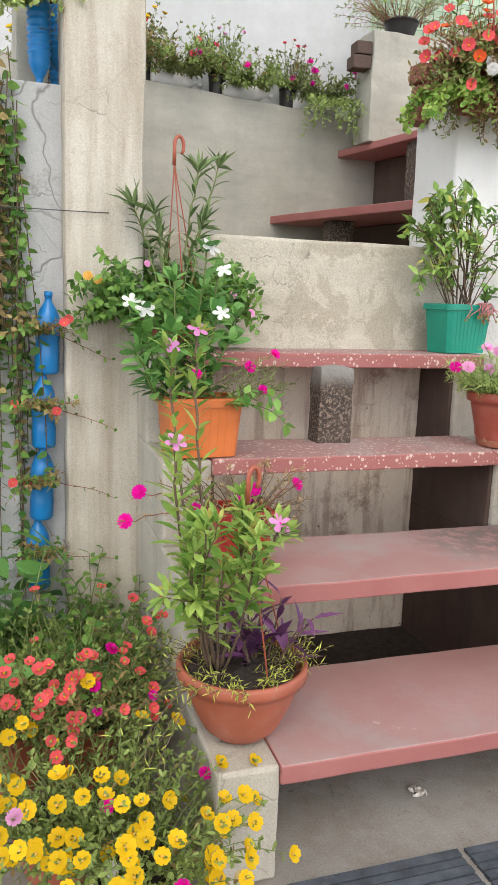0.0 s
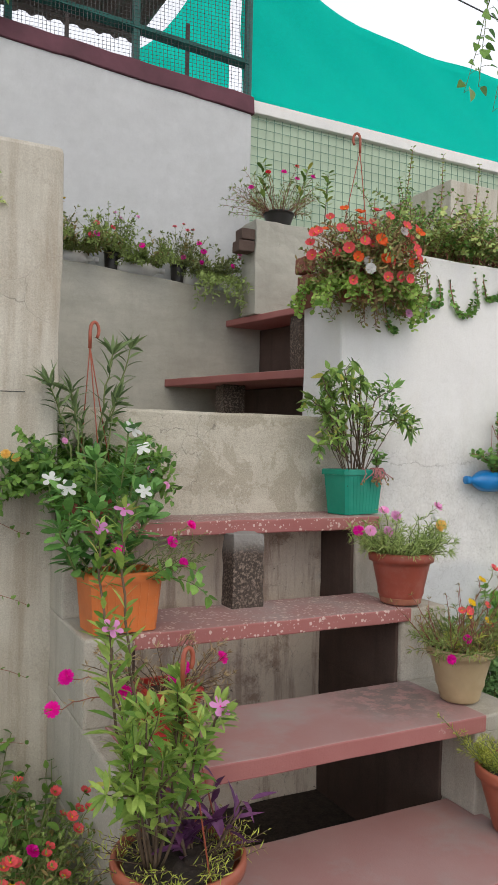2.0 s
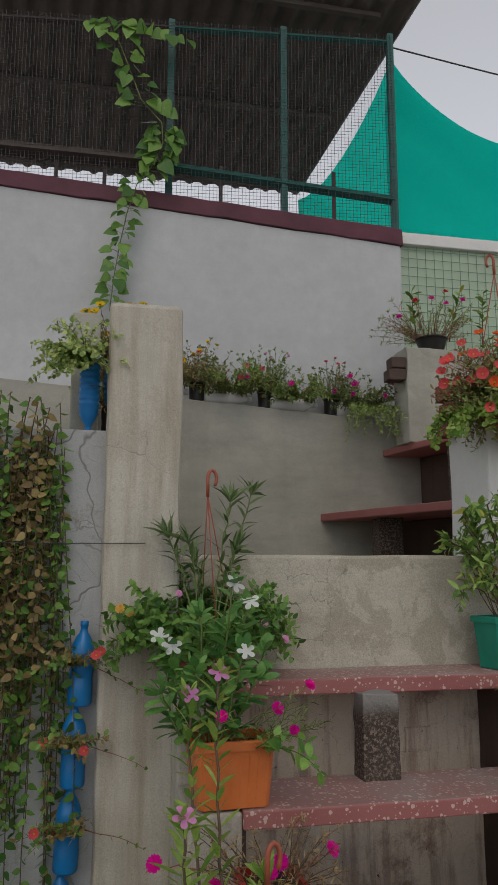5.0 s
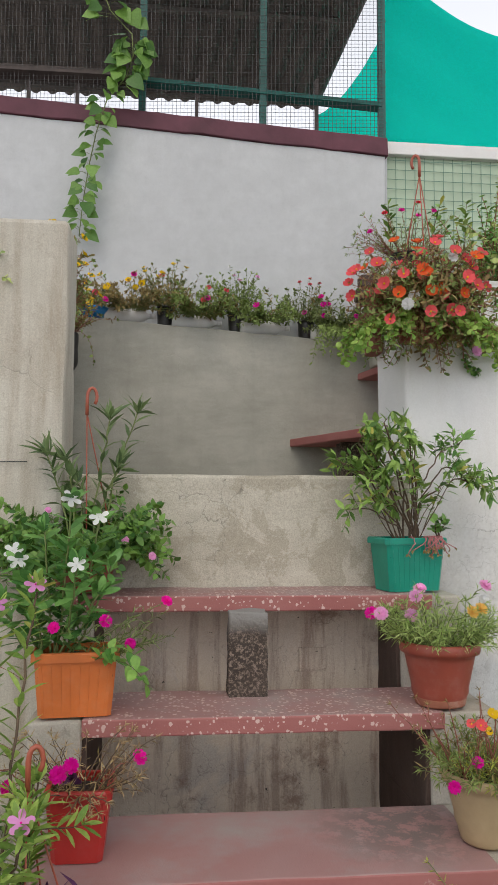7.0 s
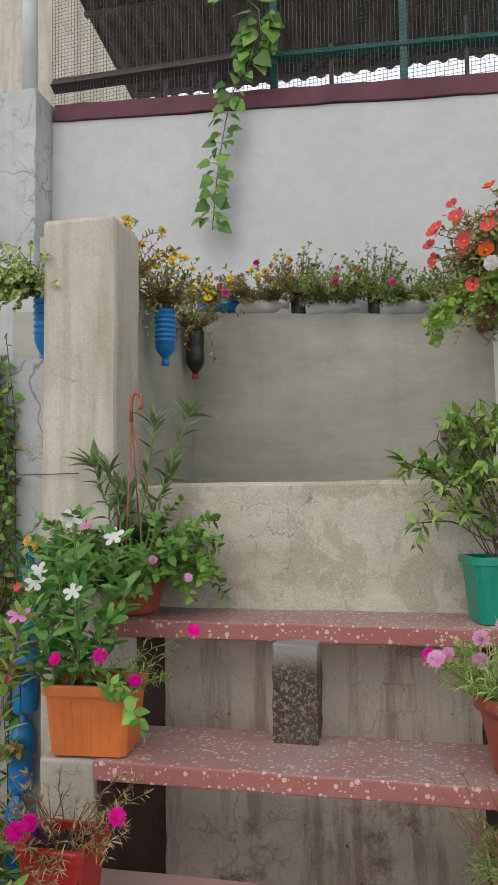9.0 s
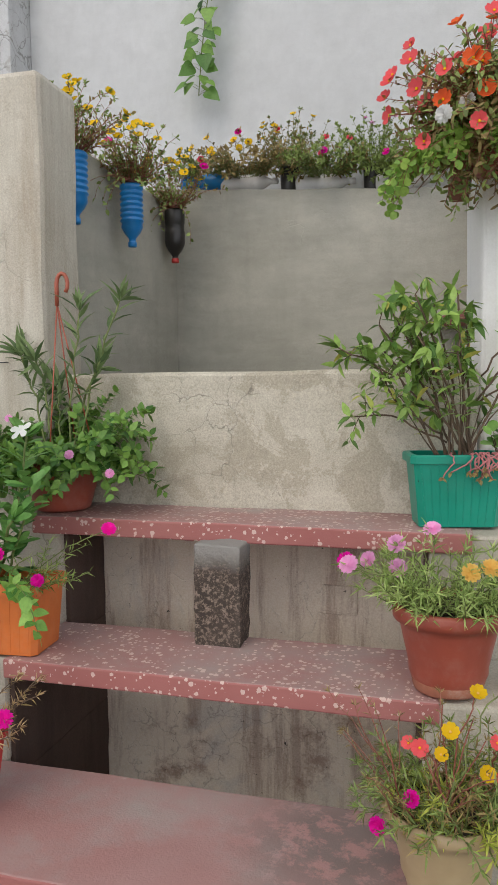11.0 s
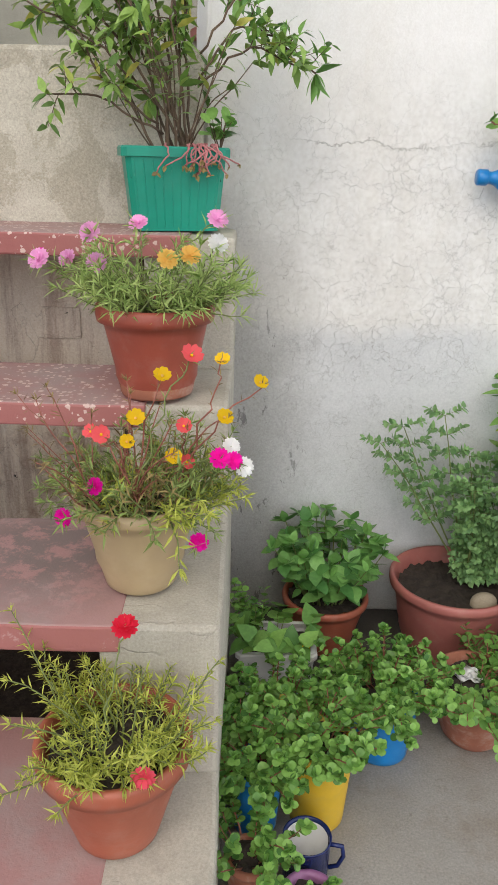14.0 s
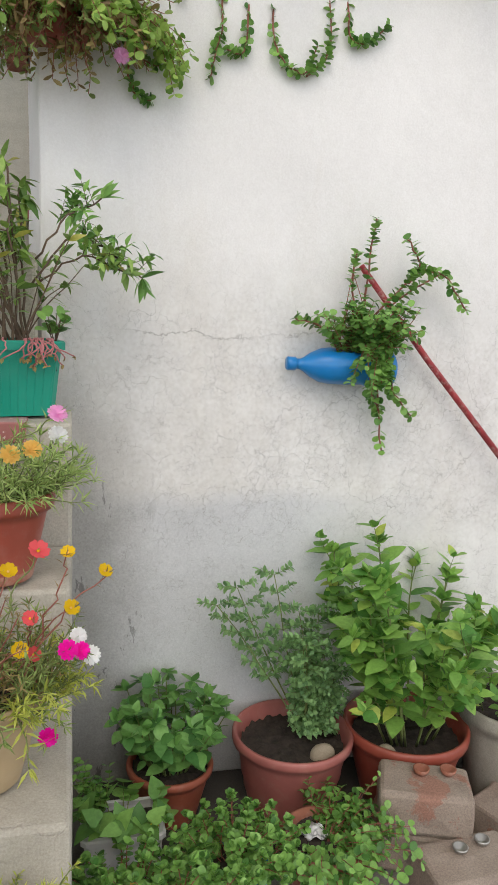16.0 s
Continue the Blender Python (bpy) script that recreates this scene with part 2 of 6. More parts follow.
def tread_paint(name, chips):
    """Old red oxide paint, dusty on top, chipped to the pale coat below."""
    k = Nodes(name)
    red = k.mix(k.ramp(k.noise(3.0, 6), [(0.3, 0.0), (0.7, 1.0)]), (0.32, 0.115, 0.105), (0.38, 0.16, 0.145))
    up = k.node("ShaderNodeSeparateXYZ", [("Vector", k.node("ShaderNodeNewGeometry").outputs["Normal"])]).outputs["Z"]
    top = k.ramp(up, [(0.4, 0.0), (0.9, 1.0)])
    dust = k.math("MULTIPLY", top, k.ramp(k.noise(2.0, 7, 0.6), [(0.25, 0.35), (0.75, 0.9)]))
    col = k.mix(dust, red, (0.4, 0.275, 0.26))
    grey = k.math("MULTIPLY", top, k.ramp(k.noise(3.1, 8, 0.68), [(0.47, 0.0), (0.68, 0.8)]))
    col = k.mix(grey, col, (0.36, 0.32, 0.3))
    if chips:
        v = k.node("ShaderNodeTexVoronoi", [("Vector", k.co), ("Scale", 84.0), ("Randomness", 1.0)])
        pick = k.node("ShaderNodeSeparateXYZ", [("Vector", v.outputs["Color"])]).outputs
        size = k.math("MULTIPLY", k.math("MULTIPLY", pick["X"], pick["X"]), chips)
        ragged = k.math("ADD", v.outputs["Distance"], k.math("MULTIPLY", k.math("SUBTRACT", k.noise(170, 4), 0.5), 0.8))
        col = k.mix(k.math("MULTIPLY", k.math("LESS_THAN", ragged, size), 0.8), col, (0.66, 0.52, 0.46))
    else:
        d = k.node("ShaderNodeVectorMath", [(0, k.co), (1, (1.68, 2.33, 0.672))], operation="DISTANCE").outputs["Value"]
        worn = k.math("MULTIPLY", k.fade(d, 0.08, 0.26, 0.12, 8), k.ramp(k.noise(22, 7, 0.75), [(0.42, 0.0), (0.52, 1.0)]))
        col = k.mix(k.math("MULTIPLY", worn, 0.8), col, (0.17, 0.15, 0.14))
        bare = k.ramp(k.noise(12, 8, 0.7), [(0.66, 0.0), (0.7, 1.0)])
        col = k.mix(k.math("MULTIPLY", bare, 0.35), col, (0.6, 0.5, 0.46))
    return k.set("Base Color", col).set("Roughness", 0.62).set("Specular IOR Level", 0.3).bump(k.math("ADD", k.noise(30, 6), k.noise(180, 3)), 0.25, 0.004).m


def yard_floor(name):
    """Worn cement: brown stains, bare patches, black earth washed along the wall."""
    k = Nodes(name)
    x, y, z = k.xyz()
    col = k.mix(k.ramp(k.noise(1.8, 7, 0.65), [(0.32, 0.0), (0.7, 1.0)]), (0.34, 0.325, 0.3), (0.235, 0.215, 0.19))
    col = k.mix(k.math("MULTIPLY", k.ramp(k.noise(5.5, 8, 0.7), [(0.48, 0.0), (0.66, 1.0)]), 0.7), col, (0.22, 0.185, 0.15))
    col = k.mix(k.ramp(k.noise(16, 8, 0.75), [(0.6, 0.0), (0.68, 0.8)]), col, (0.16, 0.14, 0.12))
    earth = k.math("MULTIPLY", k.fade(y, 2.66, 2.46, 0.35, 5), k.fade(x, 2.1, 1.98))
    col = k.mix(k.math("MULTIPLY", earth, 0.88), col, (0.035, 0.03, 0.026))
    c = k.cracks(4.0, 0.008, 1.0, 0.55)
    col = k.mix(k.math("MULTIPLY", c, 0.6), col, (0.1, 0.09, 0.08))
    grit = k.noise(200, 4, 0.7)
    col = k.mix(0.35, col, k.ramp(grit, [(0.3, (0.2, 0.2, 0.2)), (0.7, (0.8, 0.8, 0.78))]), "OVERLAY")
    return k.set("Base Color", col).set("Roughness", 0.9).bump(k.math("ADD", k.noise(18, 8, 0.65), k.math("MULTIPLY", grit, 0.3)), 0.5, 0.006).m


def riser_panel(name):
    """Beige cement with brown run-down stains, grey repairs and small black pits."""
    k = Nodes(name)
    col = k.mix(k.ramp(k.noise(2.6, 7, 0.65), [(0.35, 0.0), (0.68, 1.0)]), (0.74, 0.65, 0.54), (0.6, 0.52, 0.43))
    col = k.mix(k.ramp(k.noise(1.9, 6, 0.6, None, 0.5), [(0.53, 0.0), (0.6, 0.6)]), col, (0.47, 0.445, 0.42))
    drip = k.ramp(k.noise(7, 6, 0.68, k.scaled(2.2, 2.2, 0.22)), [(0.52, 0.0), (0.64, 1.0)])
    col = k.mix(k.math("MULTIPLY", drip, 0.55), col, (0.26, 0.155, 0.11))
    rust = k.ramp(k.noise(4.2, 8, 0.72), [(0.58, 0.0), (0.68, 0.8)])
    col = k.mix(rust, col, (0.3, 0.2, 0.15))
    pits = k.ramp(k.noise(42, 4, 0.7), [(0.68, 0.0), (0.71, 1.0)])
    col = k.mix(pits, col, (0.08, 0.07, 0.06))
    c = k.math("MAXIMUM", k.cracks(6.0, 0.01, 1.0, 0.48), k.cracks(16.0, 0.016, 1.0, 0.5))
    col = k.mix(k.math("MULTIPLY", c, 0.35), col, (0.14, 0.1, 0.075))
    grit = k.noise(200, 4, 0.7)
    col = k.mix(0.32, col, k.ramp(grit, [(0.3, (0.2, 0.2, 0.19)), (0.7, (0.8, 0.79, 0.76))]), "OVERLAY")
    height = k.math("SUBTRACT", k.math("ADD", k.noise(14, 8, 0.65), k.math("MULTIPLY", grit, 0.25)), c)
    return k.set("Base Color", col).set("Roughness", 0.93).set("Specular IOR Level", 0.2).bump(height, 0.5, 0.006).m


def sooty(name):
    """Black weathered brick flecked with old lime, grey mortar at the top of the pier."""
    k = Nodes(name)
    x, y, z = k.xyz()
    col = k.mix(k.ramp(k.noise(105, 5, 0.75), [(0.49, 0.0), (0.6, 1.0)]), (0.055, 0.042, 0.034), (0.27, 0.21, 0.165))
    col = k.mix(k.ramp(k.noise(9, 5), [(0.4, 0.0), (0.7, 0.6)]), col, (0.1, 0.075, 0.06))
    col = k.mix(k.math("MULTIPLY", k.fade(z, 1.16, 1.11, 0.06, 12), k.fade(z, 1.2, 1.24)), col, (0.27, 0.26, 0.24))
    return k.set("Base Color", col).set("Roughness", 0.95).bump(k.noise(80, 6, 0.7), 0.7, 0.008).m


def coat(name, colour, rough=0.5, vary=0.25, scale=9.0, dirt=None, dirt_amount=0.4, metallic=0.0, bump=0.15, grain=60.0):
    """Painted, moulded or fired ware: slight tone changes, scuffs and dust."""
    k = Nodes(name)
    k.co = k.node("ShaderNodeTexCoord").outputs["Object"]
    lo = tuple(c * (1 - vary) for c in colour)
    hi = tuple(min(1, c * (1 + vary)) for c in colour)
    col = k.mix(k.ramp(k.noise(scale, 6), [(0.3, 0.0), (0.7, 1.0)]), lo, hi)
    if dirt:
        col = k.mix(k.math("MULTIPLY", k.ramp(k.noise(scale * 2.2, 8, 0.7), [(0.5, 0.0), (0.75, 1.0)]), dirt_amount), col, dirt)
    return k.set("Base Color", col).set("Roughness", rough).set("Metallic", metallic).bump(k.noise(grain, 5), bump, 0.003).m


def leafy(name, dark, light, rough=0.45, trans=0.25, tip=None):
    """Leaves: each its own tone, light coming through thin blades."""
    k = Nodes(name)
    r = k.island()
    stops = [(0.0, dark), (0.75, light)] + ([(0.93, light), (0.97, tip)] if tip else [])
    col = k.ramp(r, stops)
    col = k.mix(0.3, col, k.ramp(k.noise(90, 3), [(0.3, (0.25, 0.25, 0.25)), (0.7, (0.75, 0.75, 0.75))]), "OVERLAY")
    k.set("Base Color", col).set("Roughness", rough).set("Specular IOR Level", 0.35)
    tr = k.node("ShaderNodeBsdfTranslucent", [("Color", col)])
    mx = k.node("ShaderNodeMixShader", [(0, trans), (1, k.b.outputs[0]), (2, tr.outputs[0])])
    k.t.links.new(mx.outputs[0], k.t.nodes["Material Output"].inputs["Surface"])
    return k.m


M = {
    "pale": plaster("pale_plaster", (0.63, 0.595, 0.51), (0.51, 0.475, 0.39), (0.33, 0.3, 0.235), 0.3, 0.5, 0.5, (0.4, 0.36, 0.285), 7.5, 0.4, 0.5, 0.5),
    "pillar": plaster("pillar_plaster", (0.6, 0.57, 0.5), (0.52, 0.485, 0.41), (0.29, 0.22, 0.15), 0.62, 0.25, 0.56, (0.46, 0.42, 0.35), 5.0, 0.3, 0.56),
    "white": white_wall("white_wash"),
    "upper": plaster("upper_white_wash", (0.6, 0.61, 0.615), (0.53, 0.54, 0.545), (0.4, 0.405, 0.4), 0.14, 0.0, 0.5, None, 4.0, 0.1, 0.56, 0.15),
    "old_grey": plaster("old_grey_wash", (0.55, 0.56, 0.565), (0.45, 0.455, 0.455), (0.3, 0.3, 0.29), 0.35, 0.7, 0.42, (0.36, 0.35, 0.33), 2.2, 0.2, 0.6),
    "white_paint": coat("white_pole_paint", (0.66, 0.67, 0.68), 0.5, 0.08, 6, (0.4, 0.4, 0.4), 0.3),
    "rail_brown": coat("brown_rusty_steel", (0.06, 0.045, 0.04), 0.7, 0.3, 12),
    "cement": plaster("cement_plaster", (0.5, 0.485, 0.42), (0.41, 0.4, 0.345), (0.27, 0.265, 0.225), 0.22, 0.2, 0.6, None, 4.0, 0.2, 0.56, 0.45),
    "riser": riser_panel("riser_panel"),
    "floor": yard_floor("cement_floor"),
    "cheek": plaster("stair_side", (0.53, 0.5, 0.43), (0.43, 0.4, 0.335), (0.26, 0.235, 0.19), 0.45, 0.3, 0.56, (0.4, 0.37, 0.32), 5.0, 0.28, 0.6),
    "tread_chip": tread_paint("chipped_red_paint", 0.56),
    "tread": tread_paint("red_paint", 0.0),
    "purple": coat("maroon_paint", (0.105, 0.03, 0.045), 0.7, 0.3, 4.0),
    "brick_dark": sooty("sooty_brick"),
    # Brown of brick stubs and stair faces; painted shade on the flight's fills
    "bare": plaster("brown_brick_and_shade", (0.12, 0.085, 0.07), (0.075, 0.05, 0.042), (0.035, 0.025, 0.022), 0.4),
    "brick": plaster("red_brick", (0.3, 0.13, 0.09), (0.22, 0.09, 0.065), (0.1, 0.06, 0.05), 0.2, 0.0),
    "terracotta": coat("terracotta_plastic", (0.36, 0.1, 0.055), 0.5, 0.18, 9, (0.42, 0.3, 0.25), 0.25),
    "brownpot": coat("brown_plastic", (0.3, 0.065, 0.04), 0.45, 0.15, 9, (0.4, 0.3, 0.26), 0.2),
    "rosepot": coat("dusty_rose_plastic", (0.36, 0.12, 0.1), 0.5, 0.15, 9, (0.4, 0.3, 0.26), 0.3),
    "tan": coat("tan_plastic", (0.4, 0.3, 0.17), 0.5, 0.12, 9, (0.5, 0.42, 0.3), 0.2),
    "greenpot": coat("green_plastic", (0.0, 0.24, 0.16), 0.38, 0.12, 9, (0.1, 0.25, 0.2), 0.15),
    "orangepot": coat("orange_plastic", (0.6, 0.16, 0.035), 0.45, 0.15, 9, (0.5, 0.3, 0.18), 0.2),
    "redpot": coat("red_plastic", (0.4, 0.025, 0.02), 0.42, 0.15, 9, (0.3, 0.12, 0.1), 0.2),
    "soil": coat("dark_soil", (0.03, 0.022, 0.017), 0.95, 0.6, 40, (0.09, 0.07, 0.05), 0.5, 0.0, 0.9, 90),
    "fence_green": coat("green_steel_paint", (0.012, 0.1, 0.085), 0.5, 0.3, 12),
    "net": leafy("green_shade_net", (0.0, 0.74, 0.63), (0.0, 0.8, 0.69), 0.8, 0.68),
    "screen": coat("pale_green_screen", (0.44, 0.54, 0.4), 0.6, 0.12, 2.0),
    "grid": coat("green_grid_wire", (0.14, 0.26, 0.19), 0.5, 0.2),
    "mug": coat("dark_blue_enamel", (0.01, 0.02, 0.1), 0.25, 0.2),
    "steel": coat("tarnished_tin", (0.4, 0.39, 0.36), 0.4, 0.2, 20, None, 0.0, 0.8),
    "roof": coat("corrugated_sheet", (0.13, 0.108, 0.097), 0.8, 0.3, 3.0),
}

# ---- plant kit ----
def unit(v):
    return v / np.maximum(np.linalg.norm(v, axis=-1, keepdims=True), 1e-9)


def blade(outline, fold=0.25, droop=0.2):
    """A leaf along x with width along y, folded on its midrib and drooping; outline holds (along, half width)."""
    mid = [(u, 0.0, -droop * u * u) for u, w in outline]
    verts, faces = list(mid), []
    n = len(outline)
    for side in (1, -1):
        at = len(verts)
        inner = outline[1:-1]
        verts += [(u, side * w, fold * w - droop * u * u) for u, w in inner]
        k = len(inner)
        faces.append((0, 1, at) if side < 0 else (0, at, 1))
        for j in range(k - 1):
            a, b, c, d = 1 + j, 2 + j, at + j + 1, at + j
            faces.append((a, b, c, d) if side < 0 else (a, d, c, b))
        faces.append((k, n - 1, at + k - 1) if side < 0 else (k, at + k - 1, n - 1))
    return np.array(verts, float), faces


SHAPES = {
    "ovate": blade([(0, 0), (0.1, 0.2), (0.32, 0.34), (0.62, 0.27), (0.86, 0.12), (1, 0)], 0.12, 0.12),
    "willow": blade([(0, 0), (0.2, 0.08), (0.5, 0.14), (0.8, 0.095), (1, 0)], 0.2, 0.15),
    "lance": blade([(0, 0), (0.3, 0.09), (0.6, 0.08), (1, 0)], 0.4, 0.25),
    "oblong": blade([(0, 0), (0.2, 0.13), (0.6, 0.2), (0.88, 0.13), (1, 0)], 0.15, 0.12),
    "needle": blade([(0, 0), (0.4, 0.07), (1, 0)], 0.9, 0.1),
    "round": blade([(0, 0), (0.2, 0.33), (0.55, 0.47), (0.85, 0.33), (1, 0)], 0.15, 0.1),
    "heart": blade([(0, 0), (-0.1, 0.2), (-0.02, 0.4), (0.2, 0.47), (0.55, 0.33), (1, 0)], 0.12, 0.15),
    "lancet": blade([(0, 0), (0.12, 0.09), (0.38, 0.185), (0.7, 0.12), (1, 0)], 0.18, 0.3),
    "tiny": blade([(0, 0), (0.5, 0.36), (1, 0)], 0.2, 0.0),
}


def leaves_mesh(name, shape, pos, way, up, size, seed=0, wide=1.0):
    """All leaves of a plant as one mesh: positions, directions, rough upward sides and lengths."""
    tv, tf = SHAPES[shape]
    pos, way, up, size = np.asarray(pos, float), unit(np.asarray(way, float)), np.asarray(up, float), np.asarray(size, float)
    side = unit(np.cross(up, way) + 1e-6)
    nor = np.cross(way, side)
    g = rng(seed)
    droop = g.uniform(0.5, 1.6, len(pos))
    w = g.uniform(0.85, 1.15, len(pos)) * wide
    V = (pos[:, None, :] + size[:, None, None] * (tv[None, :, 0, None] * way[:, None, :] + (tv[None, :, 1, None] * w[:, None, None]) * side[:, None, :]
                                                + (tv[None, :, 2, None] * droop[:, None, None]) * nor[:, None, :]))
    k, m = len(tv), len(pos)
    loops = np.concatenate([np.array(f) for f in tf])
    lens = np.array([len(f) for f in tf])
    me = bpy.data.meshes.new(name)
    me.vertices.add(k * m)
    me.vertices.foreach_set("co", V.reshape(-1).astype(np.float32))
    me.loops.add(len(loops) * m)
    me.loops.foreach_set("vertex_index", (loops[None, :] + np.arange(m)[:, None] * k).reshape(-1).astype(np.int32))
    me.polygons.add(len(tf) * m)
    starts = np.concatenate([[0], np.cumsum(lens)[:-1]])
    me.polygons.foreach_set("loop_start", (starts[None, :] + np.arange(m)[:, None] * len(loops)).reshape(-1).astype(np.int32))
    me.polygons.foreach_set("loop_total", np.tile(lens, m).astype(np.int32))
    me.polygons.foreach_set("use_smooth", np.ones(len(tf) * m, bool))
    me.update(calc_edges=True)
    return me


def stem_path(g, p, d, length, n=9, grav=0.0, wander=0.25, lift=0.0):
    """A wandering stem: grav pulls it down, lift turns it up."""
    p, d = np.array(p, float), unit(np.array(d, float))
    pts, step = [p.copy()], length / (n - 1)
    for i in range(n - 1):
        d = unit(d + np.array([0, 0, lift - grav * (0.4 + i / n)]) * step * 6 + g.normal(0, wander, 3) * 0.28)
        p = p + d * step
        pts.append(p.copy())
    return np.array(pts)


class Plant:
    """Gathers the stems, leaves and flowers of one plant and links them as its parts."""

    def __init__(self, owner, seed, floor=None, back=None):
        self.o, self.g, self.bm = owner, rng(seed), bmesh.new()
        self.seed, self.floor, self.back = seed, floor, back
        self.l = {}
        self.fl = []

    def stem(self, p, d, length, r=0.003, grav=0.0, wander=0.25, lift=0.0, n=9, thin=0.4, sides=5):
        pts = stem_path(self.g, p, d, length, n, grav, wander, lift)
        if self.floor is not None:
            pts[:, 2] = np.maximum(pts[:, 2], self.floor)
        if self.back is not None:
            pts[:, 1] = np.minimum(pts[:, 1], self.back)
        tube(self.bm, pts, r, r * thin, sides)
        return pts

    def along(self, pts, count, shape, size, spread=1.0, start=0.15, key="leaf", pair=1, up=0.6, grow=0.0, jitter=0.25, face=None):
        """Leaves set along a stem, turning round it."""
        g = self.g
        seg = np.linspace(start, 1.0, max(2, count))
        n = len(pts) - 1
        turn = g.uniform(0, 6.28)
        for s in seg:
            i = min(int(s * n), n - 1)
            p = pts[i] + (pts[i + 1] - pts[i]) * (s * n - i)
            t = unit(pts[i + 1] - pts[i])
            a = unit(np.cross(t, [0.31, 0.2, 0.93]))
            b = np.cross(t, a)
            turn += 2.4
            for k in range(pair):
                w = turn + k * 2 * math.pi / pair
                rad = a * math.cos(w) + b * math.sin(w)
                way = t * (1 - 0.55 * spread) + rad * spread + g.normal(0, jitter, 3) * 0.5
                if face is not None:
                    way = way + np.array([0, 0.15, -0.7])
                self.l.setdefault((key, shape), []).append((p, way, (np.array([0, 0, up]) + t * 0.5 if face is None else np.array(face)) + g.normal(0, 0.2, 3), size * g.uniform(0.7, 1.2) * (1 - grow * s)))

    def line(self, ctrl, r=0.003, wob=0.006, cuts=5):
        """A stem laid through given points, slightly uneven."""
        ctrl = np.array(ctrl, float)
        pts = np.array([a * (1 - k / cuts) + b * (k / cuts) for a, b in zip(ctrl, ctrl[1:]) for k in range(cuts)] + [ctrl[-1]])
        for _ in range(2):
            pts[1:-1] = (pts[:-2] + 2 * pts[1:-1] + pts[2:]) / 4
        pts[1:] += self.g.normal(0, wob * 0.5, pts[1:].shape)
        tube(self.bm, pts, r, r * 0.7, 5)
        return pts

    def tuft(self, p, d, count, shape, size, spread=0.9, key="leaf", up=0.5):
        for _ in range(count):
            way = unit(np.array(d, float)) + self.g.normal(0, spread, 3)
            self.l.setdefault((key, shape), []).append((np.array(p, float), way, np.array([0, 0, up]) + self.g.normal(0, 0.3, 3), size * self.g.uniform(0.7, 1.2)))

    def flower(self, kind, p, d, size):
        self.fl.append((kind, np.array(p, float), np.array(d, float), size))

    def done(self, mats, stem_mat, wide=1.0, stem_label="", leaf_label=""):
        if self.bm.verts:
            part("stalk", self.bm, stem_mat, self.o, stem_label, True, "stuff")
        for (key, shape), rows in self.l.items():
            P = np.array([r[0] for r in rows])
            me = leaves_mesh("leaves", shape, P, [r[1] for r in rows], [r[2] for r in rows], [r[3] for r in rows], self.seed, wide)
            finish("leaves", me, mats[key], self.o, leaf_label, "stuff")
        for kind, p, d, size in self.fl:
            put_flower(self.o, kind, p, d, size, self.g)


# flowers: shared meshes, one object each
def petals(bm, n, length, width, cup, layer=0, curl=0.3, notch=0.0, z0=0.0, turn=0.0):
    for k in range(n):
        a = turn + 2 * math.pi * k / n
        rot = Matrix.Rotation(a, 3, "Z")
        grid = []
        for u in (0.06, 0.4, 0.75, 1.0):
            w = width * (0.35 + 1.1 * u - 0.55 * u * u) * (0.55 if u == 1.0 else 1)
            row = []
            for v in (-1, 0, 1):
                x = u * length * (1 - notch * (v == 0) * (u == 1.0)) * (0.94 if v and u == 1.0 else 1)
                z = z0 + cup * length * u ** 1.4 - curl * length * max(0, u - 0.7) + 0.12 * width * abs(v) + 0.06 * width * math.sin(7 * k + 3 * v)
                row.append(bm.verts.new(rot @ Vector((x, v * w, z))))
            grid.append(row)
        for r, s in zip(grid, grid[1:]):
            for j in range(2):
                f = bm.faces.new((r[j], r[j + 1], s[j + 1], s[j]))
                f.smooth = True
                f.material_index = layer


def flower_mesh(name, mats, build):
    bm = bmesh.new()
    build(bm)
    me = bpy.data.meshes.new(name)
    bm.to_mesh(me)
    bm.free()
    for m in mats:
        me.materials.append(m)
    return me


def eye(bm, r, z, index):
    made = bmesh.ops.create_icosphere(bm, subdivisions=1, radius=r, matrix=Matrix.Translation((0, 0, z)) @ Matrix.Diagonal((1, 1, 0.7, 1)))
    for f in {f for v in made["verts"] for f in v.link_faces}:
        f.material_index = index


def single(bm):
    petals(bm, 5, 0.5, 0.275, 0.5, 0, 0.1, 0.12)
    eye(bm, 0.085, 0.09, 1)


def double(bm):
    petals(bm, 8, 0.5, 0.16, 0.12, 0, 0.1, 0.15)
    petals(bm, 7, 0.42, 0.14, 0.35, 0, 0.1, 0.15, 0.02, 0.4)
    petals(bm, 6, 0.33, 0.12, 0.7, 0, 0.1, 0.15, 0.04, 0.9)
    petals(bm, 4, 0.22, 0.1, 1.3, 0, 0.1, 0.15, 0.05, 0.2)


def pinwheel(bm):
    petals(bm, 5, 0.5, 0.17, 0.05, 0, 0.05)
    eye(bm, 0.05, 0.02, 1)


def petal_mat(name, colour, edge=None):
    k = Nodes(name)
    r = k.node("ShaderNodeObjectInfo").outputs["Random"]
    col = k.ramp(r, [(0.0, tuple(c * 0.8 for c in colour)), (1.0, tuple(min(1, c * 1.12 + 0.01) for c in colour))])
    k.set("Base Color", col).set("Roughness", 0.6).set("Specular IOR Level", 0.2)
    tr = k.node("ShaderNodeBsdfTranslucent", [("Color", col)])
    mx = k.node("ShaderNodeMixShader", [(0, 0.35), (1, k.b.outputs[0]), (2, tr.outputs[0])])
    k.t.links.new(mx.outputs[0], k.t.nodes["Material Output"].inputs["Surface"])
    return k.m


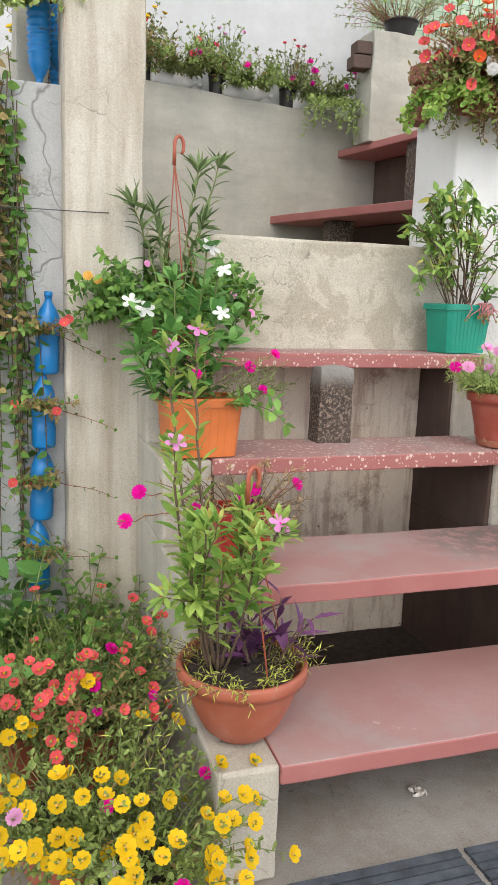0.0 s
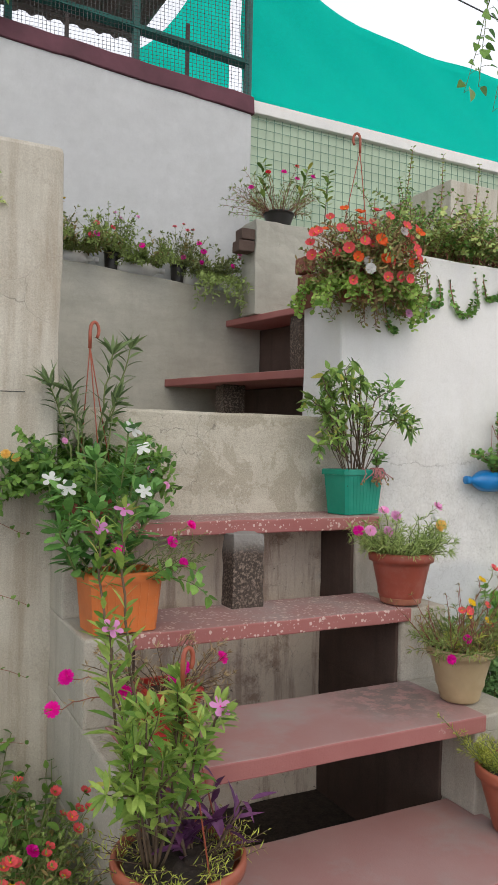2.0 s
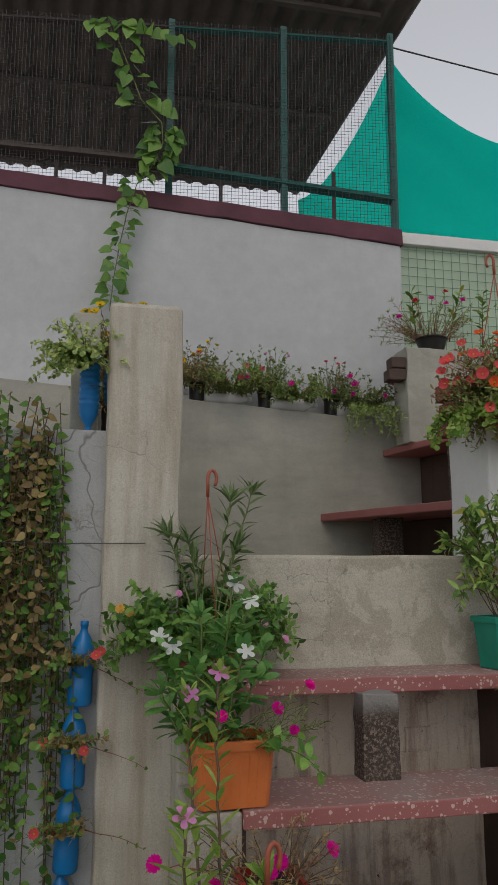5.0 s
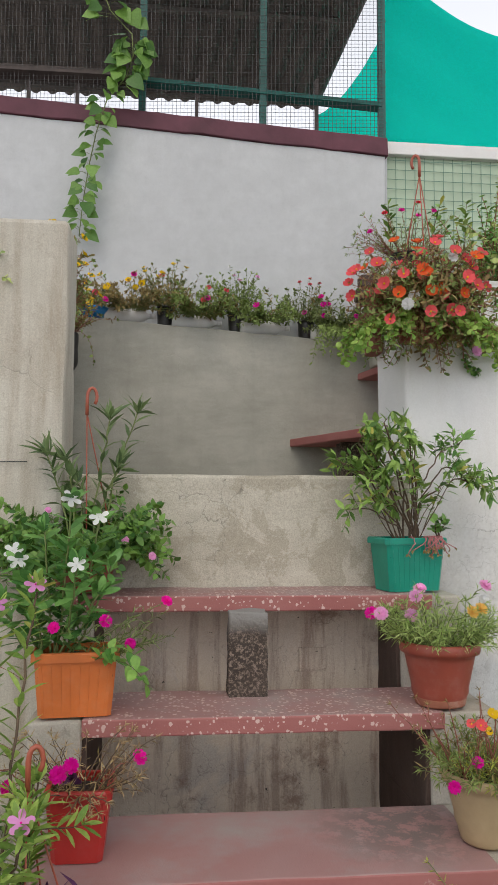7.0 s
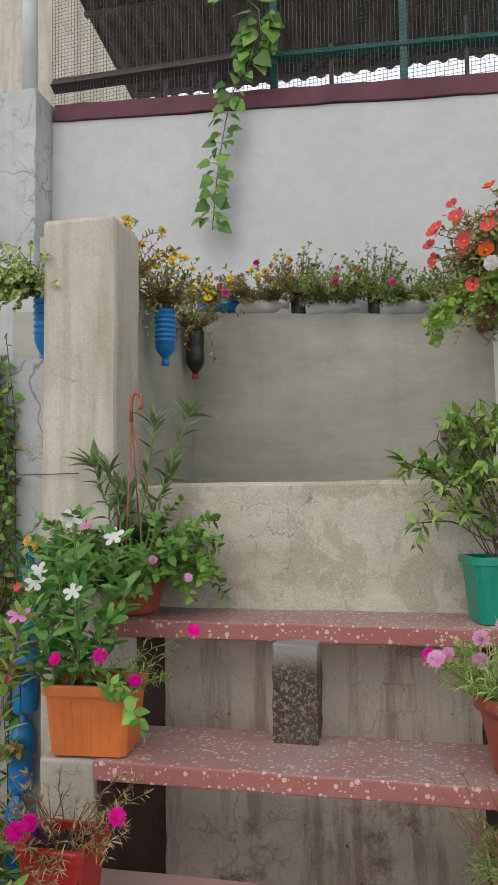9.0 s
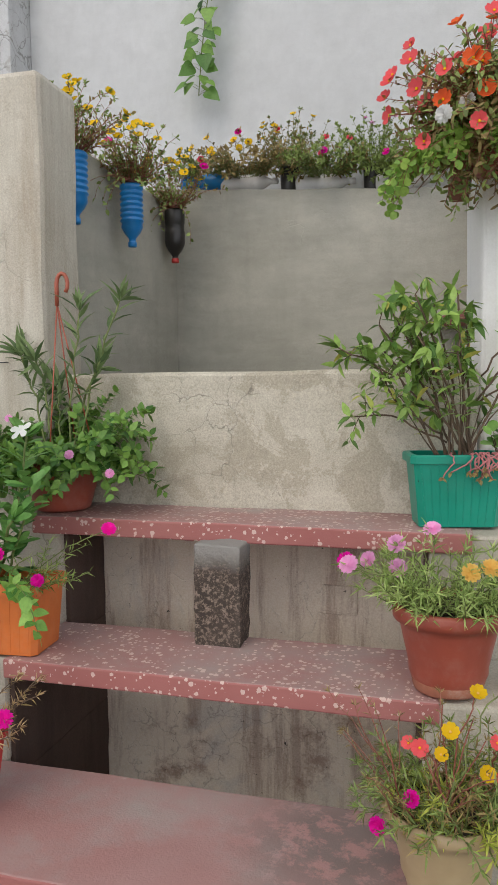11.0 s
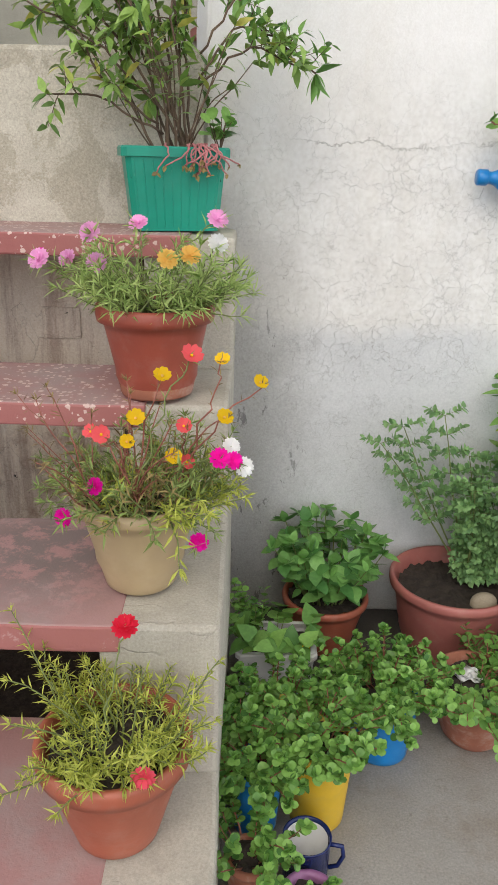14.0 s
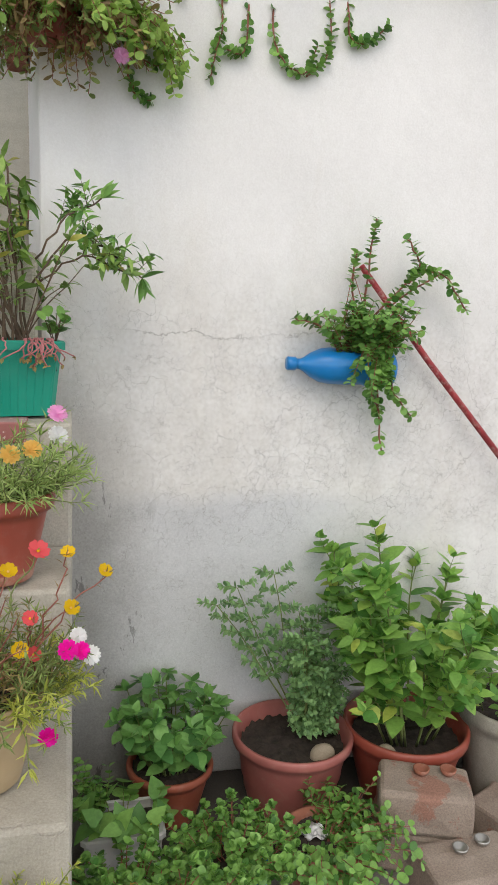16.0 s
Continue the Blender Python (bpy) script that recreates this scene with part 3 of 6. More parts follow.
C = {n: petal_mat(n + "_petal", c) for n, c in dict(yellow=(0.85, 0.55, 0.008), coral=(0.82, 0.11, 0.12), orange=(0.85, 0.13, 0.03), magenta=(0.86, 0.005, 0.42), pink=(0.88, 0.45, 0.72), white=(0.85, 0.85, 0.83),
                                                    red=(0.68, 0.015, 0.05), rose=(0.85, 0.12, 0.18), gold=(0.92, 0.6, 0.16), lilac=(0.75, 0.3, 0.62)).items()}
FLOWERS = {}
for _n, _b, _m in (("yellow", single, ("yellow", "gold")), ("coral", single, ("coral", "yellow")), ("orange", single, ("orange", "yellow")), ("magenta", double, ("magenta",)), ("pink", double, ("pink",)),
                   ("white", double, ("white",)), ("red", double, ("red",)), ("rose", double, ("rose",)), ("gold", double, ("gold",)), ("periwinkle", pinwheel, ("lilac", "magenta")), ("white_star", pinwheel, ("white", "white"))):
    FLOWERS[_n] = flower_mesh(_n + "_flower", [C[m] for m in _m], _b)


def put_flower(owner, kind, p, d, size, g):
    ob = new("flower", FLOWERS[kind])
    ob.parent = owner
    q = Vector(d).to_track_quat("Z", "Y").to_matrix().to_4x4()
    s = size * g.uniform(0.88, 1.12)
    ob.matrix_basis = Matrix.Translation(Vector(p)) @ q @ Matrix.Rotation(g.uniform(0, 6.28), 4, "Z") @ Matrix.Diagonal((s, s, s, 1))
    return ob


M.update({
    "g_needle": leafy("moss_rose_leaf", (0.123, 0.174, 0.043), (0.319, 0.420, 0.123), 0.5, 0.25),
    "g_lime": leafy("lime_moss_rose_leaf", (0.28, 0.34, 0.05), (0.62, 0.66, 0.14), 0.5, 0.4),
    "g_dry": leafy("dry_moss_rose_leaf", (0.246, 0.145, 0.072), (0.522, 0.392, 0.203), 0.7, 0.2),
    "g_basil": leafy("basil_leaf", (0.09, 0.25, 0.045), (0.3, 0.52, 0.11), 0.42, 0.3, (0.435, 0.522, 0.102)),
    "g_broad": leafy("broad_leaf", (0.07, 0.2, 0.05), (0.21, 0.42, 0.11), 0.38, 0.25),
    "g_jade": leafy("jade_leaf", (0.06, 0.17, 0.033), (0.25, 0.46, 0.105), 0.38, 0.22),
    "g_jade_pale": leafy("pale_jade_leaf", (0.145, 0.261, 0.058), (0.522, 0.600, 0.203), 0.4, 0.2),
    "g_shrub": leafy("shrub_leaf", (0.08, 0.175, 0.035), (0.29, 0.44, 0.1), 0.35, 0.22, (0.507, 0.478, 0.102)),
    "g_ivy": leafy("creeper_leaf", (0.051, 0.145, 0.029), (0.203, 0.362, 0.072), 0.4, 0.25),
    "g_purple": leafy("purple_leaf", (0.065, 0.017, 0.065), (0.189, 0.065, 0.174), 0.45, 0.15),
    "g_lance": leafy("lance_leaf", (0.087, 0.145, 0.058), (0.232, 0.319, 0.131), 0.45, 0.2),
    "g_vine": leafy("vine_leaf", (0.15, 0.3, 0.05), (0.4, 0.58, 0.13), 0.4, 0.4),
    "g_feather": leafy("feather_leaf", (0.131, 0.261, 0.102), (0.290, 0.478, 0.189), 0.5, 0.3),
    "g_rust": leafy("rusty_moss_rose_leaf", (0.160, 0.109, 0.043), (0.377, 0.290, 0.116), 0.55, 0.2),
    "g_peri_lime": leafy("lime_periwinkle_leaf", (0.12, 0.25, 0.04), (0.38, 0.52, 0.12), 0.4, 0.3, (0.5, 0.48, 0.12)),
    "g_olive": leafy("olive_moss_rose_leaf", (0.09, 0.115, 0.04), (0.24, 0.29, 0.1), 0.5, 0.25),
    "g_lance_lime": leafy("fresh_moss_rose_leaf", (0.24, 0.37, 0.09), (0.5, 0.62, 0.22), 0.45, 0.3),
    "mat": coat("blue_grey_mat", (0.06, 0.07, 0.085), 0.8, 0.5, 14, (0.16, 0.16, 0.16), 0.4),
    "twig": coat("brown_twig", (0.12, 0.08, 0.05), 0.8, 0.4, 20),
    "twig_green": coat("green_stalk", (0.16, 0.2, 0.06), 0.6, 0.3, 20),
    "twig_red": coat("reddish_stalk", (0.26, 0.09, 0.06), 0.6, 0.3, 20),
    "twig_pink": coat("pinkish_stalk", (0.42, 0.16, 0.16), 0.6, 0.3, 20),
    "purple_pl": coat("mauve_plastic", (0.3, 0.12, 0.26), 0.45, 0.2, 12, (0.45, 0.3, 0.4), 0.4),
    "blue": coat("blue_bottle_plastic", (0.008, 0.19, 0.5), 0.3, 0.12, 9, (0.1, 0.25, 0.45), 0.2),
    "white_pl": coat("white_plastic", (0.72, 0.71, 0.7), 0.5, 0.06, 9, (0.4, 0.38, 0.34), 0.3),
    "yellow_pl": coat("yellow_plastic", (0.65, 0.42, 0.03), 0.45, 0.12, 9, (0.45, 0.35, 0.12), 0.3),
    "black_pl": coat("black_plastic", (0.02, 0.018, 0.016), 0.4, 0.3, 9),
    "stone": plaster("field_stone", (0.45, 0.38, 0.28), (0.3, 0.25, 0.19), (0.2, 0.16, 0.12), 0.1),
    "cement_pot": plaster("cement_pot", (0.42, 0.4, 0.34), (0.25, 0.23, 0.19), (0.1, 0.09, 0.07), 0.5),
    "block": plaster("grey_brick", (0.34, 0.29, 0.24), (0.25, 0.17, 0.135), (0.14, 0.1, 0.085), 0.3, 0.4, 0.54, (0.3, 0.14, 0.1), 5.0, 0.4, 0.55),
    "hanger": coat("rust_red_hanger", (0.36, 0.09, 0.05), 0.4, 0.15, 9),
    "stick_red": coat("peeling_red_stick", (0.3, 0.03, 0.035), 0.6, 0.4, 30, (0.5, 0.38, 0.33), 0.7),
    "rope": coat("white_rope", (0.6, 0.57, 0.52), 0.9, 0.25, 60),
    "wire": coat("dark_wire", (0.06, 0.06, 0.06), 0.5, 0.3, 20),
    "clay": coat("weathered_clay", (0.3, 0.11, 0.065), 0.85, 0.3, 9, (0.45, 0.38, 0.32), 0.6),
})


# ---- pots ----
def round_pot(owner, r_top, r_bot, h, material, rim=0.03, lip=0.012, fill=0.82, bands=(), bowl=0.0, soil=True, rim_material=None, label=""):
    """A moulded round pot with a rolled rim, standing on z = 0, with soil in it."""
    prof = [(r_bot * 0.9, 0.0), (r_bot, 0.006)]
    steps = 9
    for i in range(1, steps + 1):
        u = i / steps
        r = r_bot + (r_top - lip - r_bot) * (u ** (1 - bowl) if bowl else u)
        z = 0.006 + (h - rim - 0.006) * u
        for b in bands:
            if abs(u - b) < 0.06:
                r += 0.003
        prof.append((r, z))
    prof += [(r_top - 0.002, h - rim + 0.002), (r_top, h - rim * 0.6), (r_top, h - 0.008), (r_top - 0.004, h), (r_top - 0.012, h - 0.001), (r_top - 0.016, h - rim), (r_bot * 0.9, h * 0.35)]
    pot = part("pot", lathe(prof, 44), material, owner, label, True)
    if soil:
        rs = (r_bot + (r_top - lip - r_bot) * fill) - 0.004
        bm = bmesh.new()
        bmesh.ops.create_circle(bm, cap_ends=True, cap_tris=True, segments=28, radius=rs)
        bmesh.ops.subdivide_edges(bm, edges=bm.edges[:], cuts=5, use_grid_fill=True)
        for v in bm.verts:
            v.co.z = h * fill + 0.014 * noise.noise(v.co * 34 + Vector((h * 50, 0, 0))) + 0.008 * noise.noise(v.co * 90) + 0.008
        part("soil", bm, M["soil"], owner, "", True)
    return pot


def box_pot(owner, w, d, h, material, taper=0.8, rim=0.025, ribs=0, fill=0.85):
    """A moulded rectangular planter with a turned-out rim."""
    bm = bmesh.new()

    def ring(a, b, z, c=0.012):
        pts = [(a - c, b), (a, b - c), (a, -b + c), (a - c, -b), (-a + c, -b), (-a, -b + c), (-a, b - c), (-a + c, b)]
        return [bm.verts.new((x, y, z)) for x, y in pts]
    a, b = w / 2, d / 2

    def at(u):
        return taper + (0.925 - taper) * u
    rows = [ring(a * taper, b * taper, 0.0), ring(a * 0.925, b * 0.925, h - rim), ring(a, b, h - rim + 0.001), ring(a, b, h - 0.004), ring(a - 0.003, b - 0.003, h), ring(a - 0.014, b - 0.014, h),
            ring(a * 0.88, b * 0.88, h - rim), ring(a * (at(0.6) - 0.05), b * (at(0.6) - 0.05), h * 0.6)]
    for r, s in zip(rows, rows[1:]):
        for k in range(8):
            bm.faces.new((r[k], r[(k + 1) % 8], s[(k + 1) % 8], s[k]))
    bm.faces.new(rows[0][::-1])
    bm.faces.new(rows[-1])
    pot = part("pot", bm, material, owner)
    for k in range(ribs):
        x = (k + 0.5) / ribs * 2 - 1
        for sgn in (-1, 1):
            bm = bmesh.new()
            p0, p1 = Vector((x * a * taper * 0.92, sgn * b * taper, 0.006)), Vector((x * a * 0.87, sgn * b * 0.923, h - rim - 0.006))
            tube(bm, [p0, p1], 0.0014, 0.0014, 5)
            part("rib", bm, material, pot)
    bm = bmesh.new()
    s = at(0.62) - 0.045
    add_box(bm, -a * s, a * s, -b * s, b * s, h * 0.61, h * fill)
    bmesh.ops.subdivide_edges(bm, edges=bm.edges[:], cuts=6, use_grid_fill=True)
    for v in bm.verts:
        v.co.z += 0.008 * noise.noise(v.co * 45)
    part("soil", bm, M["soil"], owner, "", True)
    return pot


def hanger(owner, h, top, spread, angles=(0.5, 2.6, 4.7), hook=0.045, turn=0.0):
    """Plastic hanging wires meeting in a hook, tied to the pot's rim."""
    bm = bmesh.new()
    for a in angles:
        tube(bm, [(spread * math.cos(a), spread * math.sin(a), h), (spread * 0.45 * math.cos(a), spread * 0.45 * math.sin(a), h + (top - h) * 0.55), (0, 0, top)], 0.002, 0.0022, 5)
    part("hanging_wire", bm, M["hanger"], owner, "", True)
    bm = bmesh.new()
    pts = [(0, 0, top - 0.005), (0, 0, top + hook * 0.8)]
    for k in range(9):
        a = math.pi * (1 - k / 8 * 1.3)
        pts.append((hook * 0.27 * (1 + math.cos(a)) * math.cos(turn), hook * 0.27 * (1 + math.cos(a)) * math.sin(turn), top + hook * 0.95 + hook * 0.5 * math.sin(a)))
    tube(bm, pts, 0.006, 0.0055, 8)
    part("hook", bm, M["hanger"], owner, "glossy rust-red hook", True)


def moss_rose(owner, seed, c, radius, h0, n, length, flowers, leaf="g_needle", size=0.022, droop=0.35, up=1.0, leaves=13, fsize=0.04, stem="twig_green", floor=None, back=None, rust=0.0, shape="needle", wide=1.0, out=1.0):
    """Sprawling fleshy stems with needle leaves; flowers given as (kind, count)."""
    p = Plant(owner, seed, floor, back)
    g = p.g
    tips = []
    for k in range(n):
        a = g.uniform(0, 6.28)
        r = radius * math.sqrt(g.uniform(0, 1)) * 0.9
        b = (c[0] + r * math.cos(a), c[1] + r * math.sin(a), c[2])
        d = (math.cos(a) * out * g.uniform(0.3, 1.1), math.sin(a) * out * g.uniform(0.3, 1.1), up * g.uniform(0.35, 1.1))
        pts = p.stem(b, d, length * g.uniform(0.55, 1.15), 0.0019, droop, 0.4, 0.15, 8, 0.5, 4)
        p.along(pts, leaves, shape, size, 0.8, 0.12, "rust" if g.uniform() < rust else "leaf", 1, 0.5)
        p.tuft(pts[-1], pts[-1] - pts[-2], 7, shape, size * 0.8, 0.7, "leaf")
        tips.append((pts[-1], pts[-1] - pts[-2]))
    tips.sort(key=lambda t: -(t[0][2] * 1.0 - 0.55 * t[0][1]) + g.normal(0, 0.06))
    i = 0
    for kind, count in flowers:
        for _ in range(count):
            if i >= len(tips):
                break
            q, d = tips[i]
            i += 1
            f = unit(d) + np.array([0.0, -0.55, 0.65])
            p.flower(kind, q + unit(d) * 0.004, f, fsize)
    p.done({"leaf": M[leaf], "rust": M["g_rust"]}, M[stem], wide)
    return p


def flower_stems(owner, seed, items, root, leaf, stem, size=0.018, shape="needle", leaves=12, fsize=0.04, tip=0.0):
    """Long bare stalks from the pot to given flowers: (kind, x, y, z) from the pot's foot."""
    p = Plant(owner, seed)
    for kind, x, y, z in items:
        a = (root[0] * p.g.uniform(-1, 1) + 0.25 * x, root[1] * p.g.uniform(-1, 1) + 0.25 * y, root[2])
        t = p.line([a, (0.45 * a[0] + 0.55 * x, 0.45 * a[1] + 0.55 * y, root[2] + 0.62 * (z - root[2]) + 0.02), (x, y, z - 0.004)], 0.0017, 0.008)
        p.along(t, leaves, shape, size, 0.85, 0.12, "leaf", 1, 0.6)
        p.tuft(t[-1], t[-1] - t[-3], 6, shape, size, 0.8)
        p.flower(kind, (x, y, z), unit(t[-1] - t[-4]) * 0.5 + np.array([0.1 * p.g.normal(), -0.75, 0.5]), fsize)
    p.done({"leaf": M[leaf]}, M[stem])

# ---- setting ----
def slab(name, material, dims, label="", parent=None, bev=0.006, step=0.25, amp=0.003, category="", kind="structure", freq=6.0, skew=0.0):
    bm = rough_box(*dims, bev=bev, step=step, amp=amp, freq=freq)
    for v in bm.verts:          # winders: the inner edge runs askew to the wall
        v.co.x += skew * (dims[3] - v.co.y) * (dims[1] - v.co.x) / (dims[1] - dims[0])
    ob = part(name, bm, material, parent, label)
    if parent is None:
        tagged(ob, label, category, "", kind)
    return ob


GZ = 0.08
bm = bmesh.new()
add_box(bm, -400, 400, -400, 400, GZ - 0.3, GZ)
tagged(part("ground", bm, M["floor"]), "worn grey cement yard floor", "floor", "", "structure")

LX0, LX1, RX0, RX1 = 0.70, 0.845, 1.815, 2.015          # stair sides
TREADS = [  # front, back, underside, top
    (1.79, 2.21, 0.322, 0.365), (2.08, 2.45, 0.62, 0.668), (2.444, 2.735, 0.878, 0.922), (2.72, 2.962, 1.17, 1.215)]
stair = thing("garden_stair", "open concrete stair with red-painted treads", "stair", "", "structure")
for x0, x1 in ((LX0, LX1), (RX0, RX1)):
    for i, (y0, y1, z0, z1) in enumerate(TREADS):
        lo = GZ if i == 0 else TREADS[i - 1][3] - 0.003
        part("side_wall", rough_box(x0, x1, y0 + 0.002 * i, 2.962, lo, z1, 0.009, 0.07, 0.0035), M["cheek"], stair, "worn grey cement side wall")
for i, (y0, y1, z0, z1) in enumerate(TREADS):
    part("tread", rough_box(LX1 - (0.08 if i in (1, 3) else 0.0), RX0 + (0.1 if i == 3 else 0.035), y0 - 0.006, y1, z0, z1 + 0.004, 0.005, 0.06, 0.002, 7), M["tread_chip" if i > 1 else "tread"], stair,
         "chipped red-painted concrete tread" if i > 1 else "dusty red-painted concrete tread")
# dark brown sheets over the inner faces of both stair sides
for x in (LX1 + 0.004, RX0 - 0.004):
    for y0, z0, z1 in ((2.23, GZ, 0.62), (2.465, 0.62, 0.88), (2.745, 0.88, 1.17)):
        part("inner_side_face", rough_box(x - 0.008, x + 0.008, y0, 2.96, z0, z1, 0.003, 0.06, 0.003, 14), M["bare"], stair, "dark brown bare brick inside the stair")
part("brick_pier", rough_box(1.256, 1.374, 2.645, 2.735, 0.92, 1.178, 0.004, 0.025, 0.006, 18), M["brick_dark"], stair, "sooty black brick pier")
slab("wall_back_of_stair", M["riser"], (LX0 + 0.01, RX1 - 0.01, 2.964, 3.05, GZ, 1.19), "stained cement wall behind the treads", category="wall", step=0.12)
slab("mended_patch", M["riser"], (1.522, 1.618, 2.957, 2.9665, 0.93, 1.012), "square mended patch in the stained cement", category="plaster patch", step=0.03, amp=0.002, bev=0.003)
slab("low_wall", M["pale"], (LX0 + 0.01, 1.93, 2.965, 3.06, 1.19, 1.605), "cracked cream plaster parapet of the landing", step=0.06, amp=0.0045, category="wall", bev=0.012, freq=4)
slab("landing", M["cement"], (0.43, 2.6, 3.06, 4.735, 1.1, 1.25), "grey cement stair landing", category="floor")
north = slab("wall_north", M["cement"], (-0.7, 2.748, 4.735, 5.3, GZ, 2.47), "grey cement back wall with a planted ledge", category="wall", amp=0.006, step=0.15)
def ledge_z(x):
    return 2.555 - 0.067 * (x - 1)


def reshape(ob, low, high, dy, dz):
    """Bend a wall's run: its upper part follows a sloping top line and a plan line."""
    for v in ob.data.vertices:
        u = min(1.0, max(0.0, (v.co.z - low) / (high - low)))
        v.co.y, v.co.z = v.co.y + dy(v.co.x), v.co.z + u * dz(v.co.x)
    return ob


def run_y(x):
    return 0.165 - 0.11 * (x - 1)


def run_z(x):
    return 0.162 - 0.114 * (x - 1)


reshape(north, 1.9, 2.4, lambda x: 0.0, lambda x: ledge_z(x) - 2.47)
slab("wall_side", M["cement"], (0.33, 0.43, 3.122, 4.735, GZ, 2.5), "grey cement side wall of the landing", category="wall", amp=0.005)
slab("wall_garden", M["old_grey"], (-3.5, 0.47, 2.978, 3.116, GZ, 2.03), "grey cement garden wall behind the bottle tower", category="wall", step=0.2)
reshape(slab("wall_upper", M["upper"], (-0.70, 2.40, 4.87, 5.1, 2.4, 3.72), "whitewashed upper wall", category="wall", amp=0.006), 2.6, 3.7, run_y, run_z)
reshape(slab("coping", M["purple"], (-0.68, 2.415, 4.852, 5.14, 3.72, 3.835), "maroon-painted wall coping", category="coping", amp=0.008, step=0.12), 2.6, 3.7, run_y, run_z)
slab("wall_left", M["old_grey"], (-3.5, -0.705, 5.0, 5.3, GZ, 4.2), "cracked grey wall beyond the maroon coping", category="wall", amp=0.012, step=0.09, freq=9)
pole = bmesh.new()
tube(pole, [(-0.80, 5.1, 4.19), (-0.805, 5.1, 5.9)], 0.05, 0.05, 14)
tagged(part("pole", pole, M["white_paint"], None, "", True), "white-painted round pole on the cracked wall", "pole", "", "structure")
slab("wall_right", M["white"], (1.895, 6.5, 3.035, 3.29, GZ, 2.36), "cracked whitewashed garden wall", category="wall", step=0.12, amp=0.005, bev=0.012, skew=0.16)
# Added wall that keeps light out of the void beside the upper flight
slab("wall_light_block", M["cement"], (2.75, 2.9, 3.29, 5.0, GZ, 2.6), "grey cement wall beside the upper flight", category="wall")
slab("pillar", M["pillar"], (0.462, 0.716, 2.89, 3.12, GZ, 2.47), "weathered cream plaster pillar", category="pillar", bev=0.02, step=0.07, amp=0.005)
slab("upper_tread", M["tread"], (1.765, 2.747, 3.295, 4.73, 1.84, 1.885), "red-painted concrete tread of the upper flight", category="stair tread", step=0.1, amp=0.002, skew=0.35)
slab("upper_tread", M["tread"], (2.175, 2.748, 3.295, 4.73, 2.245, 2.285), "red-painted concrete tread of the upper flight", category="stair tread", step=0.1, amp=0.002, skew=0.2)
slab("upper_pier", M["brick_dark"], (2.33, 2.41, 4.06, 4.17, 1.888, 2.245), "sooty brick pier under an upper tread", category="pier", step=0.03, amp=0.008, freq=18)
slab("upper_pier", M["brick_dark"], (1.98, 2.12, 4.32, 4.44, 1.25, 1.838), "sooty brick pier under an upper tread", category="pier", step=0.03, amp=0.008, freq=18)
slab("flank_wall", M["cement"], (2.21, 2.75, 4.40, 4.6, 2.285, 2.86), "slanting white flank of the upper flight", category="wall", amp=0.012, step=0.07)
for k in range(3):
    slab("loose_brick", M["brick"], (1.845 + 0.012 * (k % 2), 1.9, 3.2, 3.285, 2.1 + 0.078 * k, 2.17 + 0.078 * k), "broken red brick bare of plaster at the wall's end", category="brick", step=0.04, amp=0.005, kind="")
for k in range(2):
    slab("loose_brick", M["bare"], (2.1 + 0.02 * k, 2.208, 4.41, 4.5, 2.66 + 0.07 * k, 2.725 + 0.07 * k), "broken brick stub jutting from the flank wall", category="brick", step=0.03, amp=0.006, kind="")

# Dark sheet on the floor: the shade under the stair put into colour
slab("earth", M["soil"], (LX1 - 0.03, RX0 + 0.03, 2.24, 2.962, GZ - 0.02, GZ + 0.012), "dark bare earth under the stair", category="earth", amp=0.004, step=0.1)
# Dark fills: the deep shade under the upper flight put into colour
slab("shade_fill_under_flight", M["bare"], (2.2, 2.746, 3.295, 4.73, 1.252, 1.836), "dark brown bare brick under the upper flight", category="wall", skew=0.3)
slab("shade_fill_under_flight", M["bare"], (2.42, 2.746, 3.295, 4.73, 1.888, 2.243), "dark brown bare brick under the upper flight", category="wall", skew=0.2)
mat = bmesh.new()
for i in range(46):
    for j in range(4):
        u = 0.50 + 0.0275 * i
        add_box(mat, 0.86 + 0.46 * j, 0.86 + 0.46 * j + 0.44, u, u + 0.022, GZ, GZ + 0.008 + 0.003 * ((i + j) % 2))
tagged(part("floor_mat", mat, M["mat"]), "dark blue-grey ribbed floor mat before the stair", "mat", "", "stuff")

# fence on the wall
fence = thing("mesh_fence", "green-painted steel fence with wire mesh", "fence", "", "structure")
for x in (0.845, 1.628, 2.395):
    bm = bmesh.new()
    y = 4.925 + run_y(x)
    add_box(bm, x - 0.023, x + 0.023, y - 0.02, y + 0.02, 3.83 + run_z(x), 5.36, 0.004)
    part("post", bm, M["fence_green"], fence)
for x0, x1, z0, z1, w, m in ((0.845, 2.395, 4.25, 4.08, 0.034, "fence_green"), (0.845, 2.395, 5.3, 5.3, 0.024, "fence_green"), (-0.72, 0.845, 4.36, 4.27, 0.05, "rail_brown"), (-0.72, 0.845, 5.3, 5.3, 0.024, "rail_brown")):
    bm = bmesh.new()
    tube(bm, [(x0, 4.93 + run_y(x0), z0), (x1, 4.93 + run_y(x1), z1)], w, w, 4)
    part("rail", bm, M[m], fence)
for x in (0.1, 0.42, 1.2, 1.98):
    bm = bmesh.new()
    y = 4.95 + run_y(x)
    add_box(bm, x - 0.012, x + 0.012, y - 0.01, y + 0.01, 3.83 + run_z(x), 4.28)
    part("short_upright", bm, M["rail_brown"], fence)
bm = bmesh.new()
